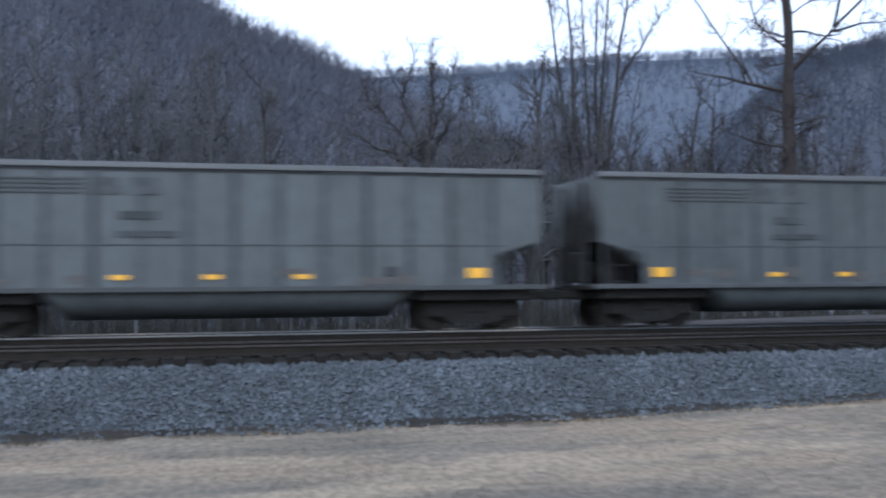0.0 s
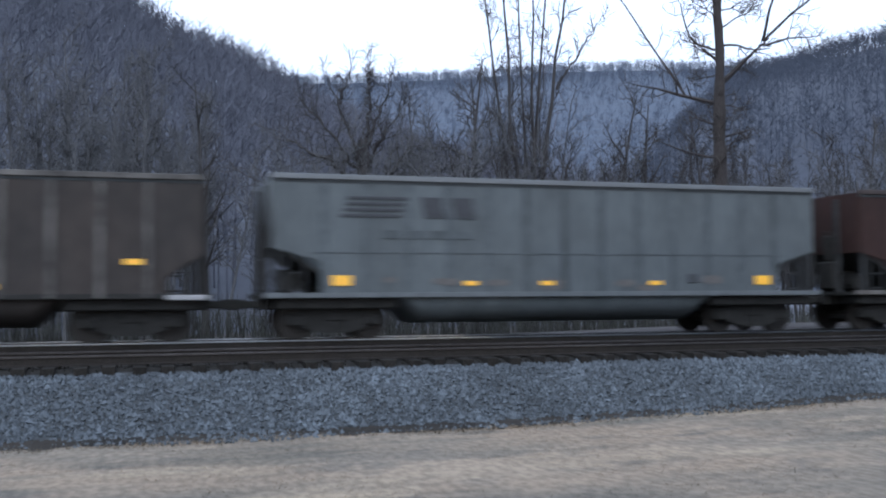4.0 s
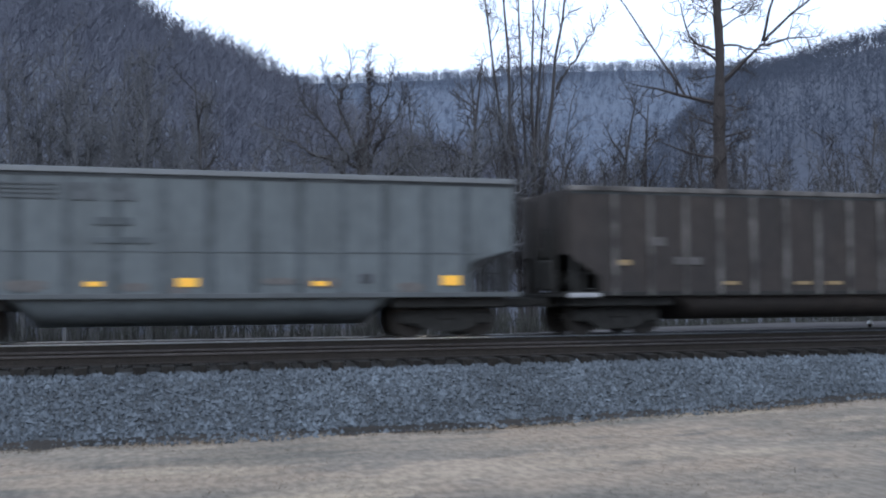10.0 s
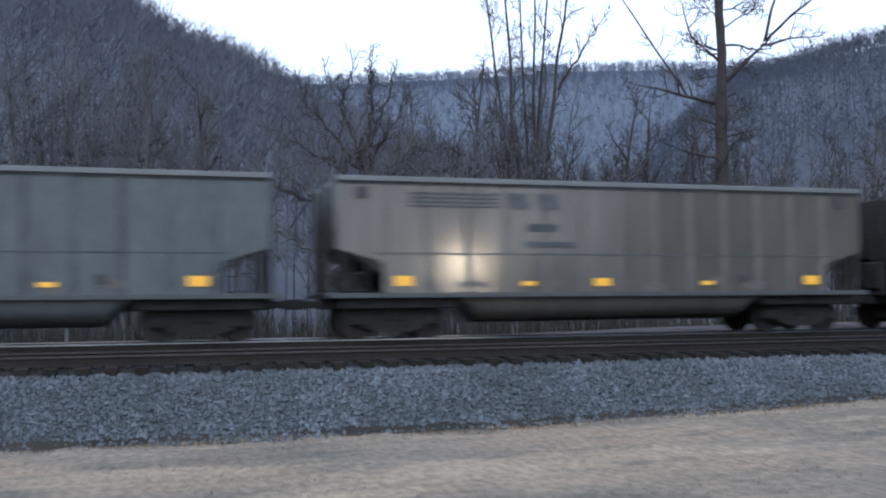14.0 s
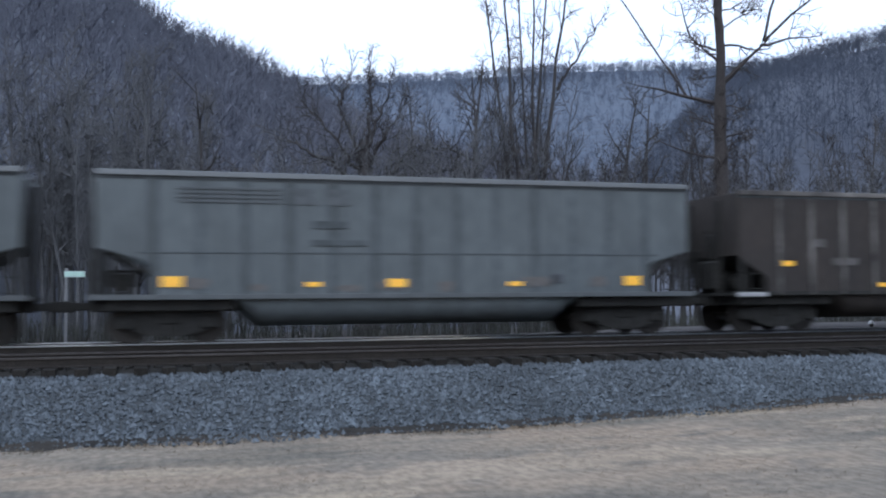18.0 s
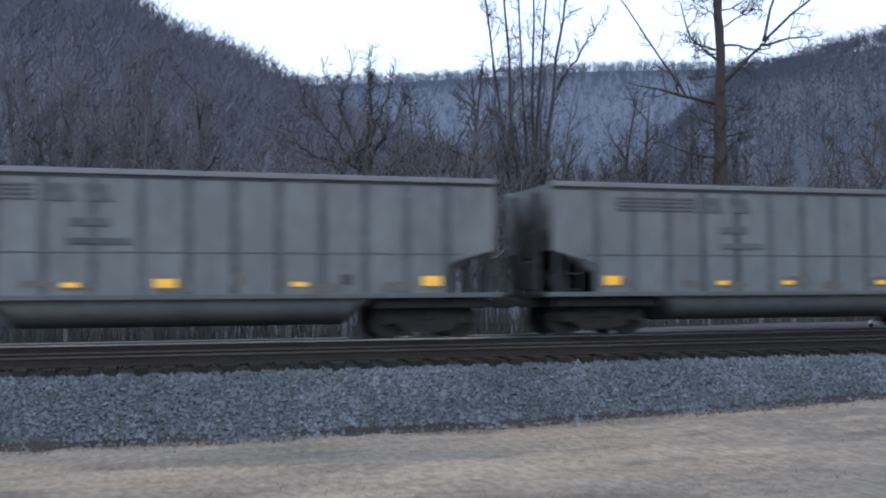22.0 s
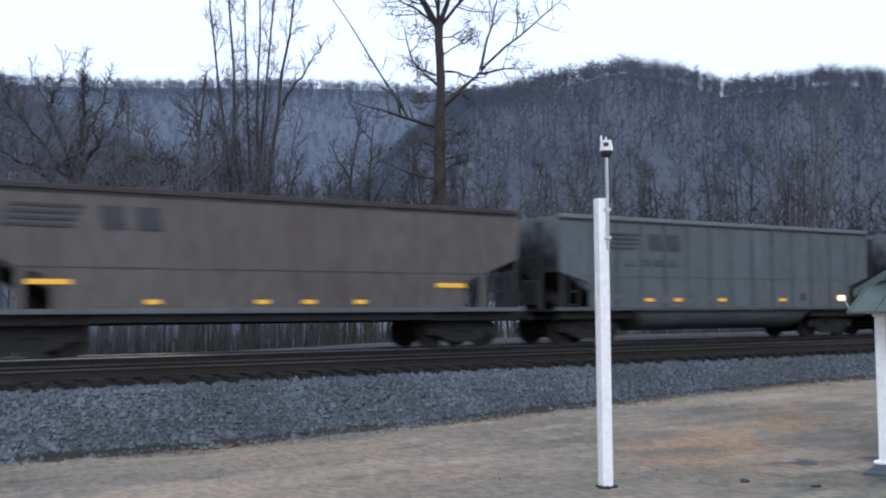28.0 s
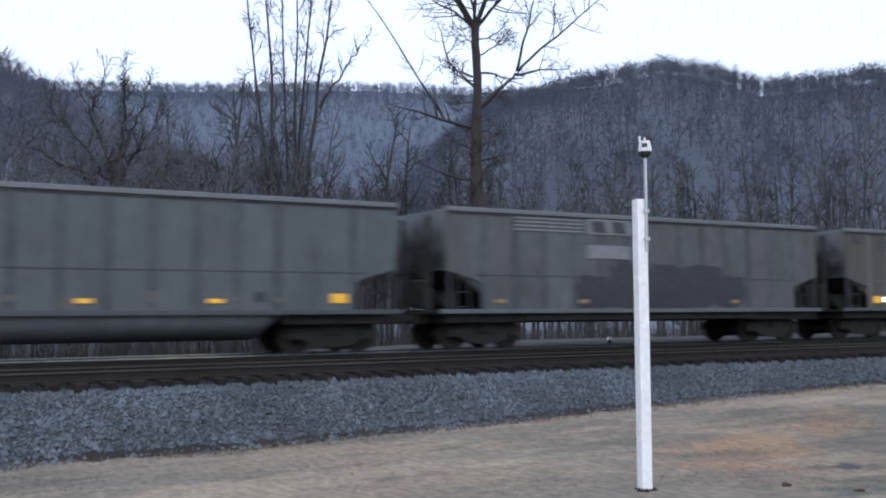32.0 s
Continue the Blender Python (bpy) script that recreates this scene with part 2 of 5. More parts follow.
M = {
    "end_soot": sooty("sooty_end_sheet", (0.15, 0.165, 0.172), (0.018, 0.018, 0.018), (0, -0.3, 2.25), (30, 2.0, 1.4)),
    "grass": lawn("dormant_grass", 0.15),
    "blade": lawn("grass_blade", 0.0),
    "dirt": mat("woodland_floor", (0.0612, 0.054, 0.054), 0.95, var=0.3, scale=0.05, fine=1.5, bump=0.4, col2=(0.0475, 0.0418, 0.0403)),
    "ballast": mat("ballast", (0.042, 0.049, 0.055), 0.9, var=0.4, scale=1.2, fine=14, bump=1.0),
    "stone": mat("ballast_stone", (0.092, 0.11, 0.128), 0.85, var=0.22, scale=0.6, fine=20, col2=(0.05, 0.06, 0.07), island=0.42),
    "tie": mat("tarred_oak", (0.0178, 0.017, 0.0156), 0.92, spec=0.1, var=0.4, scale=3, fine=20, bump=0.4, stretch=(3, 0.6, 1), col2=(0.025, 0.0225, 0.0203), tint=0.14),
    "rail_head": mat("polished_rail", (0.38, 0.39, 0.4), 0.28, 1.0, var=0.15, scale=1, fine=8),
    "rail_dull": mat("dull_rail_top", (0.075, 0.068, 0.065), 0.45, 0.8, var=0.3, scale=0.25, fine=3, col2=(0.04, 0.035, 0.033)),
    "crib": mat("fouled_ballast", (0.019, 0.0186, 0.0175), 0.95, spec=0.1, var=0.35, scale=1.0, fine=12, bump=0.8, col2=(0.025, 0.0235, 0.0215)),
    # ridge bark with the blue of distance haze put into its colour
    "bark_ridge": mat("haze_blue_ridge_bark", (0.1, 0.125, 0.17), 0.95, var=0.2, scale=0.01, fine=0.3, col2=(0.084, 0.106, 0.147), island=0.1),
    "lamp": glowing("lit_lamp_glass", (1.0, 0.93, 0.85), 3.0),
    "rail_web": mat("rusty_rail", (0.03, 0.026, 0.023), 0.85, 0.1, spec=0.2, var=0.3, scale=3, fine=30),
    "grey": mat("weathered_aluminium", (0.117, 0.134, 0.142), 0.6, 0.2, spec=0.25, var=0.16, scale=1.5, fine=7, col2=(0.089, 0.101, 0.106), stretch=(0.9, 0.9, 0.3), tint=0.14),
    "grey_light": mat("bright_aluminium", (0.158, 0.15, 0.135), 0.15, 0.4, spec=0.3, var=0.16, scale=1.1, fine=5, col2=(0.12, 0.112, 0.1), stretch=STREAK),
    "grey_mid": mat("scoured_aluminium", (0.15, 0.164, 0.17), 0.6, 0.2, spec=0.25, var=0.16, scale=1.5, fine=7, col2=(0.12, 0.131, 0.136), stretch=(0.9, 0.9, 0.3), tint=0.08),
    "grey_pale": mat("chalky_aluminium", (0.30, 0.315, 0.33), 0.6, 0.15, var=0.18, scale=1.1, fine=5, col2=(0.22, 0.23, 0.24), stretch=STREAK),
    "grey_brown": mat("rust_stained_aluminium", (0.108, 0.1, 0.095), 0.65, 0.15, var=0.2, scale=0.8, fine=5, col2=(0.082, 0.066, 0.058), stretch=(0.9, 0.9, 0.35)),
    "chord": mat("top_chord_aluminium", (0.145, 0.156, 0.163), 0.5, 0.2, var=0.16, scale=0.8, fine=6),
    "seam": mat("grimy_seam", (0.092, 0.102, 0.108), 0.7, 0.1, var=0.2, scale=2, fine=8, stretch=STREAK, tint=0.3),
    "rib_grime": mat("grime_streaked_post", (0.086, 0.099, 0.106), 0.75, 0.05, spec=0.25, var=0.25, scale=0.9, fine=5, col2=(0.056, 0.064, 0.068), stretch=(1.5, 1, 0.9), patch=0.45, tint=0.2),
    "dark": mat("grimy_black_steel", (0.024, 0.0205, 0.019), 0.8, 0.05, var=0.35, scale=1.2, fine=6, col2=(0.034, 0.027, 0.0235), stretch=(0.9, 0.9, 0.4), tint=0.14),
    "dark_rib": mat("worn_rib_steel", (0.028, 0.025, 0.024), 0.75, 0.05, var=0.25, scale=1.3, fine=5, col2=(0.17, 0.16, 0.15), patch=0.54, tint=0.12),
    "worn": mat("scuffed_steel", (0.091, 0.0858, 0.0832), 0.7, 0.1, var=0.3, scale=1.6, fine=5, col2=(0.065, 0.0598, 0.0585)),
    "brown": mat("oxide_brown_steel", (0.036, 0.0168, 0.014), 0.75, 0.0, spec=0.25, var=0.3, scale=1.2, fine=6, col2=(0.026, 0.0145, 0.013), stretch=(0.9, 0.9, 0.4)),
    "under": mat("underframe_grime", (0.033, 0.0326, 0.0313), 0.9, 0.0, spec=0.2, var=0.3, scale=3, fine=15),
    "wheel": mat("wheel_steel", (0.04, 0.036, 0.033), 0.6, 0.6, var=0.3, scale=4, fine=20),
    "yellow": mat("reflective_yellow", (1, 0.52, 0.055), 0.35, var=0.06, scale=4, fine=12),
    "dull_yellow": mat("dirty_yellow", (0.3, 0.2, 0.085), 0.7, var=0.3, scale=4, fine=12, col2=(0.16, 0.125, 0.08)),
    "logo": mat("faded_black_paint", (0.045, 0.048, 0.055), 0.8, var=0.25, scale=2, fine=7),
    "white": mat("white_paint_chalky", (0.8, 0.8, 0.8), 0.6, var=0.1, scale=2, fine=12, col2=(0.72, 0.73, 0.75)),
    "placard": mat("pale_placard", (0.3, 0.3, 0.31), 0.7, var=0.1, scale=3, fine=9),
    "green_tag": mat("pale_green_tag", (0.68, 0.92, 0.83), 0.5, var=0.08),
    "bark": mat("grey_bark", (0.055, 0.05, 0.05), 0.95, var=0.3, scale=2, fine=14, col2=(0.038, 0.036, 0.038)),
    # bark paled towards blue-grey, with haze and glare put into the colour
    "bark_near": mat("haze_paled_near_bark", (0.096, 0.098, 0.104), 0.95, var=0.25, scale=1.5, fine=9, col2=(0.071, 0.073, 0.078)),
    # hill barks and slopes: blue and paleness of haze painted into the base colours
    "bark_far": mat("haze_blue_far_bark", (0.07, 0.083, 0.112), 0.95, var=0.2, scale=0.02, fine=0.4, col2=(0.057, 0.069, 0.095), island=0.1),
    "slope": mat("haze_blue_litter_slope", (0.054, 0.065, 0.089), 0.98, var=0.2, scale=0.012, fine=0.15, col2=(0.044, 0.053, 0.075)),
    "slope_far": mat("haze_blue_ridge_slope", (0.083, 0.105, 0.144), 0.98, var=0.2, scale=0.008, fine=0.1, col2=(0.072, 0.091, 0.127)),
    "bark_left": mat("haze_paled_bark", (0.108, 0.116, 0.145), 0.95, var=0.16, scale=0.06, fine=0.4, col2=(0.086, 0.092, 0.118), island=0.1),
    "slope_left": mat("haze_paled_slope", (0.098, 0.107, 0.132), 0.98, var=0.2, scale=0.012, fine=0.15, col2=(0.08, 0.089, 0.113)),
    "brush": mat("dead_weeds", (0.055, 0.056, 0.048), 0.95, var=0.25, scale=0.4, fine=5, col2=(0.041, 0.043, 0.037), island=0.45),
    "dust": mat("dusty_sill", (0.15, 0.145, 0.135), 0.85, var=0.4, scale=1.5, fine=6, col2=(0.06, 0.05, 0.045)),
    "roof": mat("green_metal_roof", (0.06, 0.095, 0.083), 0.45, 0.1, var=0.15, scale=1.5, fine=10, col2=(0.048, 0.075, 0.067)),
    "siding": mat("white_board_siding", (0.78, 0.79, 0.81), 0.6, var=0.07, scale=1.5, fine=10, stretch=(1, 1, 0.2)),
    "pad": mat("damp_concrete", (0.075, 0.088, 0.098), 0.8, spec=0.3, var=0.25, scale=0.9, fine=12, bump=0.3, col2=(0.045, 0.053, 0.06)),
    "black": mat("black_plastic", (0.02, 0.02, 0.022), 0.4, var=0.1),
    "steel": mat("galvanised_steel", (0.5, 0.51, 0.53), 0.4, 0.7, var=0.1, scale=5, fine=20),
    "graffiti": mat("dark_spray_paint", (0.035, 0.037, 0.045), 0.7, var=0.3, scale=1.5, fine=8),
    "soil": mat("damp_soil", (0.022, 0.021, 0.02), 0.95, spec=0.1, var=0.3, scale=1.2, fine=12, bump=0.5, col2=(0.042, 0.037, 0.032)),
    "crumb": mat("dry_earth", (0.085, 0.068, 0.056), 0.95, spec=0.1, var=0.3, scale=6, fine=30),
    "chord_rust": mat("rusted_top_chord", (0.05, 0.036, 0.033), 0.8, 0.05, var=0.3, scale=1.2, fine=8, col2=(0.034, 0.028, 0.028)),
    "dark_line": mat("dark_under_chord", (0.035, 0.039, 0.042), 0.85, 0.0, spec=0.2, var=0.35, scale=1.5, fine=7, col2=(0.06, 0.066, 0.07)),
    "yard_glow": glowing("warm_lamp_glass", (1.0, 0.86, 0.66), 1500.0),
    "rib_light": mat("scoured_post", (0.14, 0.134, 0.122), 0.45, 0.3, var=0.2, scale=0.9, fine=5, col2=(0.105, 0.1, 0.092), stretch=(1.5, 1, 0.9)),
    "black_steel": mat("sooty_black_steel", (0.0135, 0.0132, 0.0132), 0.8, 0.05, var=0.3, scale=1.2, fine=6, col2=(0.019, 0.0178, 0.017), stretch=(0.9, 0.9, 0.4)),
    "bark_tall": mat("furrowed_dark_bark", (0.031, 0.027, 0.027), 0.95, var=0.4, scale=1.6, fine=10, bump=0.6, stretch=(2, 2, 0.6), col2=(0.05, 0.042, 0.039)),
    "gable_wood": mat("dark_brown_boards", (0.05, 0.042, 0.036), 0.85, var=0.3, scale=2, fine=12, stretch=(1, 1, 0.2), col2=(0.035, 0.03, 0.027)),
    "grey_worn": mat("dull_grey_paint", (0.105, 0.113, 0.118), 0.75, 0.05, spec=0.25, var=0.2, scale=1.0, fine=6, col2=(0.078, 0.079, 0.08), stretch=(0.9, 0.9, 0.35)),
    "pale_panel": mat("faded_pale_panel", (0.2, 0.21, 0.215), 0.75, var=0.25, scale=3, fine=9),
    "end_gear": mat("sooty_end_gear", (0.046, 0.048, 0.05), 0.85, spec=0.2, var=0.3, scale=2, fine=9, col2=(0.03, 0.031, 0.032)),
    "logo_faint": mat("worn_off_black_paint", (0.07, 0.077, 0.083), 0.8, spec=0.25, var=0.3, scale=2, fine=7, col2=(0.09, 0.099, 0.105)),
    "rust_film": mat("faint_rust_film", (0.122, 0.112, 0.106), 0.85, spec=0.2, var=0.25, scale=2.5, fine=9, col2=(0.1, 0.098, 0.097)),
}

# ---------------------------------------------------------------- mesh tools


def mesh(name, bm, material):
    me = bpy.data.meshes.new(name)
    bm.to_mesh(me)
    bm.free()
    me.materials.append(material)
    return me


def part(name, data, material, parent, label="", at=None):
    """One mesh object under a thing or a part; data is a bmesh or a ready mesh."""
    ob = new(name, mesh(name, data, material) if isinstance(data, bmesh.types.BMesh) else data)
    ob.parent = parent
    if at is not None:
        ob.matrix_basis = at
    if label:
        ob["label"] = label
    return ob


def box(bm, x0, x1, y0, y1, z0, z1, bevel=0.0):
    r = bmesh.ops.create_cube(bm, size=1, matrix=Matrix.LocRotScale(((x0 + x1) / 2, (y0 + y1) / 2, (z0 + z1) / 2), None, (x1 - x0, y1 - y0, z1 - z0)))
    if bevel:
        es = {e for v in r["verts"] for e in v.link_edges}
        bmesh.ops.bevel(bm, geom=list(es), offset=bevel, segments=1, affect="EDGES")
    return bm


def boxes(*rows, bevel=0.0):
    bm = bmesh.new()
    for r in rows:
        box(bm, *r, bevel=bevel)
    return bm


def bar(bm, p, q, r, sides=6):
    """A round bar from p to q."""
    p, q = Vector(p), Vector(q)
    turn = (q - p).to_track_quat("Z", "Y").to_matrix().to_4x4()
    bmesh.ops.create_cone(bm, cap_ends=True, segments=sides, radius1=r, radius2=r, depth=(q - p).length, matrix=Matrix.Translation((p + q) / 2) @ turn)
    return bm


def plate(pts, y0, y1):
    """A plate whose outline lies in x and z, between y0 and y1."""
    bm = bmesh.new()
    a = [bm.verts.new((x, y0, z)) for x, z in pts]
    b = [bm.verts.new((x, y1, z)) for x, z in pts]
    bm.faces.new(a)
    bm.faces.new(b[::-1])
    for i in range(len(pts)):
        j = (i + 1) % len(pts)
        bm.faces.new((a[j], a[i], b[i], b[j]))
    bmesh.ops.recalc_face_normals(bm, faces=bm.faces)
    return bm


def sweep(profile, x0, x1, steps=1):
    """A profile of (y, z) drawn out along x, open at the ends."""
    bm = bmesh.new()
    rings = [[bm.verts.new((x0 + (x1 - x0) * k / steps, y, z)) for y, z in profile] for k in range(steps + 1)]
    for a, b in zip(rings, rings[1:]):
        for i in range(len(profile) - 1):
            bm.faces.new((a[i], a[i + 1], b[i + 1], b[i]))
    bmesh.ops.recalc_face_normals(bm, faces=bm.faces)
    return bm


def array_mesh(name, verts, faces, material, smooth=False):
    """A mesh from arrays: verts n x 3, faces n x k."""
    me = bpy.data.meshes.new(name)
    k = faces.shape[1]
    me.vertices.add(len(verts))
    me.vertices.foreach_set("co", np.ascontiguousarray(verts, dtype=np.float32).ravel())
    me.loops.add(faces.size)
    me.loops.foreach_set("vertex_index", np.ascontiguousarray(faces, dtype=np.int32).ravel())
    me.polygons.add(len(faces))
    me.polygons.foreach_set("loop_start", np.arange(0, faces.size, k, dtype=np.int32))
    me.polygons.foreach_set("use_smooth", np.full(len(faces), smooth))
    me.update(calc_edges=True)
    me.materials.append(material)
    return me

# ---------------------------------------------------------------- ground, ballast, tracks


RAIL_Z, NEAR_Y, FAR_Y = 1.21, 19.75, 25.0


def smooth(a, b, x):
    t = np.clip((x - a) / (b - a), 0, 1)
    return t * t * (3 - 2 * t)


def ground_z(x, y):
    """Lawn level; it rises a little towards the line far along it, and falls beyond the tracks."""
    z = 0.34 * smooth(3, 24, x) * smooth(10, 17, y)
    z = z + 0.9 * smooth(26, 27.5, y) * (1 - smooth(30, 44, y))
    return z - 1.2 * smooth(34, 60, y)


def lines(near, step, far):
    a = np.arange(near[0], near[1] + 1e-6, step)
    out_lo = near[0] - np.array([far * (k / 12) ** 3 for k in range(12, 0, -1)])
    out_hi = near[1] + np.array([far * (k / 12) ** 3 for k in range(1, 13)])
    return np.concatenate([out_lo, a, out_hi])


def grid_sheet(name, xs, ys, zf, material):
    gx, gy = np.meshgrid(xs, ys)
    v = np.stack([gx, gy, zf(gx, gy)], -1).reshape(-1, 3)
    nx, ny = len(xs), len(ys)
    i = (np.arange(ny - 1)[:, None] * nx + np.arange(nx - 1)[None]).ravel()
    return array_mesh(name, v, np.stack([i, i + 1, i + nx + 1, i + nx], 1), material, True)


rng = np.random.default_rng(5)
gm = grid_sheet("ground", lines((-30, 60), 0.8, 4000), lines((-12, 62), 0.7, 4000), lambda x, y: ground_z(x, y) + 0.02 * np.sin(x * 1.3 + y) * np.sin(y * 0.9), M["grass"])
gm.materials.append(M["dirt"])
ctr = np.empty(len(gm.polygons) * 3, np.float32)
gm.polygons.foreach_get("center", ctr)
gm.polygons.foreach_set("material_index", (ctr.reshape(-1, 3)[:, 1] > 26).astype(np.int32))
tagged(new("ground", gm), "dormant straw-coloured lawn running to the woodland floor", "ground", kind="structure")

bed = [(15.4, -0.35), (16.2, -0.06), (17.2, 0.40), (18.1, 0.785), (18.38, 0.85), (18.6, 0.92), (18.9, 0.985), (21.6, 0.99), (22.3, 0.94), (23.1, 1.0), (26.6, 1.0), (26.9, 0.95), (29.0, -0.1)]
bed_me = mesh("ballast_bed", sweep(bed, -400, 700, 60), M["ballast"])
bed_me.materials.append(M["crib"])
for p in bed_me.polygons:
    p.material_index = int(18.5 < p.center.y < 26.7)
tagged(new("ballast_bed", bed_me), "grey crushed-stone ballast bank under the two tracks", "ballast", kind="structure")


def bed_z(y):
    return np.interp(y, [p[0] for p in bed], [p[1] for p in bed])


ex = np.linspace(-20, 65, 680)
toe = np.interp(0.34 * smooth(3, 24, ex), [p[1] for p in bed[:4]], [p[0] for p in bed[:4]])
wob = np.array([noise.noise((x * 0.35, 0, 0)) * 0.22 + noise.noise((x * 1.7, 3, 0)) * 0.26 + noise.noise((x * 6, 3, 0)) * 0.22 for x in ex])
rows = [toe - 0.3 + wob * 1.2, toe - 0.1 + wob * 0.6, toe + 0.16]
ev = np.concatenate([np.stack([ex, y, np.maximum(ground_z(ex, y), bed_z(y)) + (0.016, 0.024, 0.004)[k]], 1) for k, y in enumerate(rows)])
ei = np.concatenate([np.arange(679) + 680 * k for k in range(2)])
tagged(new("soil_edge", array_mesh("soil_edge", ev, np.stack([ei, ei + 1, ei + 681, ei + 680], 1), M["soil"], True)), "damp dark soil along the foot of the ballast bank", "soil", kind="structure")


def rail_meshes():
    prof_head = [(-0.036, -0.035), (-0.036, -0.006), (-0.028, 0.0), (0.028, 0.0), (0.036, -0.006), (0.036, -0.035), (-0.036, -0.035)]
    prof_web = [(-0.034, -0.036), (-0.009, -0.05), (-0.009, -0.15), (-0.076, -0.168), (-0.076, -0.18), (0.076, -0.18), (0.076, -0.168), (0.009, -0.15), (0.009, -0.05), (0.034, -0.036)]
    return mesh("rail_head", sweep(prof_head, -400, 700, 30), M["rail_head"]), mesh("rail_head", sweep(prof_head, -400, 700, 30), M["rail_dull"]), mesh("rail", sweep(prof_web, -400, 700, 30), M["rail_web"])


head_me, dull_me, web_me = rail_meshes()


def tie_mesh():
    bm = boxes((-0.115, 0.115, -1.3, 1.3, -0.355, -0.185), bevel=0.012)
    return mesh("tie", bm, M["tie"])


tie_me = tie_mesh()


def track(name, y, near):
    t = tagged(new(name), "railway track of worn steel rails on dark timber ties", "railway track", "railway tracks", "structure")
    t.location = (0, y, RAIL_Z)
    for s in (-0.755, 0.755):
        r = part("rail", web_me, None, t, at=pose(0, s, 0))
        part("rail_head", dull_me if near else head_me, None, r, "dull worn running surface" if near else "polished bright running surface")
    if near:
        for k in range(300):
            part("tie", tie_me, None, t, at=pose(-45 + k * 0.5 + rng.uniform(-0.02, 0.02), rng.uniform(-0.04, 0.04), rng.uniform(-0.012, 0.008), 0, 0, rng.uniform(-0.8, 0.8)))
    rest = bmesh.new()
    for k in range(2000):
        x = -300 + k * 0.5
        if not (near and -45.2 < x < 105.2):
            box(rest, x - 0.115, x + 0.115, -1.3, 1.3, -0.355, -0.185)
    tagged(part("ties", rest, M["tie"], t), kind="stuff")
    return t


track("track_near", NEAR_Y, True)
track("track_far", FAR_Y, False)

# loose stone on the bank and between the ties
OCT = np.array([(1, 0, 0), (-1, 0, 0), (0, 1, 0), (0, -1, 0), (0, 0, 1), (0, 0, -1)], float)
OCF = np.array([(0, 2, 4), (2, 1, 4), (1, 3, 4), (3, 0, 4), (2, 0, 5), (1, 2, 5), (3, 1, 5), (0, 3, 5)])


def scatter(name, centres, sizes, label, material):
    n = len(centres)
    sc = sizes[:, None, None] * rng.uniform(0.6, 1.25, (n, 1, 3))
    v = OCT[None] * sc + rng.normal(0, 0.22, (n, 6, 3)) * sizes[:, None, None]
    a = rng.uniform(0, 6.28, n)
    ca, sa = np.cos(a)[:, None], np.sin(a)[:, None]
    v = np.stack([v[..., 0] * ca - v[..., 1] * sa, v[..., 0] * sa + v[..., 1] * ca, v[..., 2]], -1) + centres[:, None, :]
    f = (OCF[None] + 6 * np.arange(n)[:, None, None]).reshape(-1, 3)
    ob = new(name, array_mesh(name, v.reshape(-1, 3), f, material))
    return tagged(ob, label, "stones", kind="stuff")


N = 46000
sx = np.concatenate([rng.uniform(-9, 20, 29000), rng.uniform(20, 60, 17000)])
low = np.interp(sx, ex, toe) + 0.02 - 0.9 * np.interp(sx, ex, wob)      # the stones thin out over the soil
sy = low + (18.48 - low) * np.where(rng.uniform(0, 1, N) < 0.1, rng.uniform(-0.2, 0.12, N), rng.uniform(0, 1, N) ** 0.85)
scatter("ballast_stones", np.stack([sx, sy, np.maximum(bed_z(sy), ground_z(sx, sy)) + 0.008], 1), rng.uniform(0.02, 0.036, N) * rng.choice([1, 1, 1.4, 1.9], N), "grey-blue crushed stones on the bank of the line", M["stone"])
N = 9000
sx, sy = rng.uniform(-12, 45, N), rng.uniform(18.55, 23.4, N)
scatter("crib_stones", np.stack([sx, sy, bed_z(sy) + 0.005], 1), rng.uniform(0.02, 0.04, N), "dusty crushed stones between the ties", M["crib"])

# ---------------------------------------------------------------- coal train
HALF, SIDE, TOP, SILL = 7.3, 1.6, 3.9, 1.015


def wheel_mesh():
    bm = bmesh.new()
    flat = Matrix.Rotation(radians(90), 4, "X")
    for y in (-0.755, 0.755):
        s = 1 if y > 0 else -1
        bmesh.ops.create_cone(bm, cap_ends=True, segments=28, radius1=0.457, radius2=0.457, depth=0.13, matrix=Matrix.Translation((0, y, 0.457)) @ flat)
        bmesh.ops.create_cone(bm, cap_ends=True, segments=28, radius1=0.485, radius2=0.485, depth=0.03, matrix=Matrix.Translation((0, y - s * 0.06, 0.457)) @ flat)
        bmesh.ops.create_cone(bm, cap_ends=True, segments=16, radius1=0.16, radius2=0.13, depth=0.2, matrix=Matrix.Translation((0, y + s * 0.04, 0.457)) @ flat)
    bar(bm, (0, -1.1, 0.457), (0, 1.1, 0.457), 0.085, 10)
    return mesh("wheelset", bm, M["wheel"])


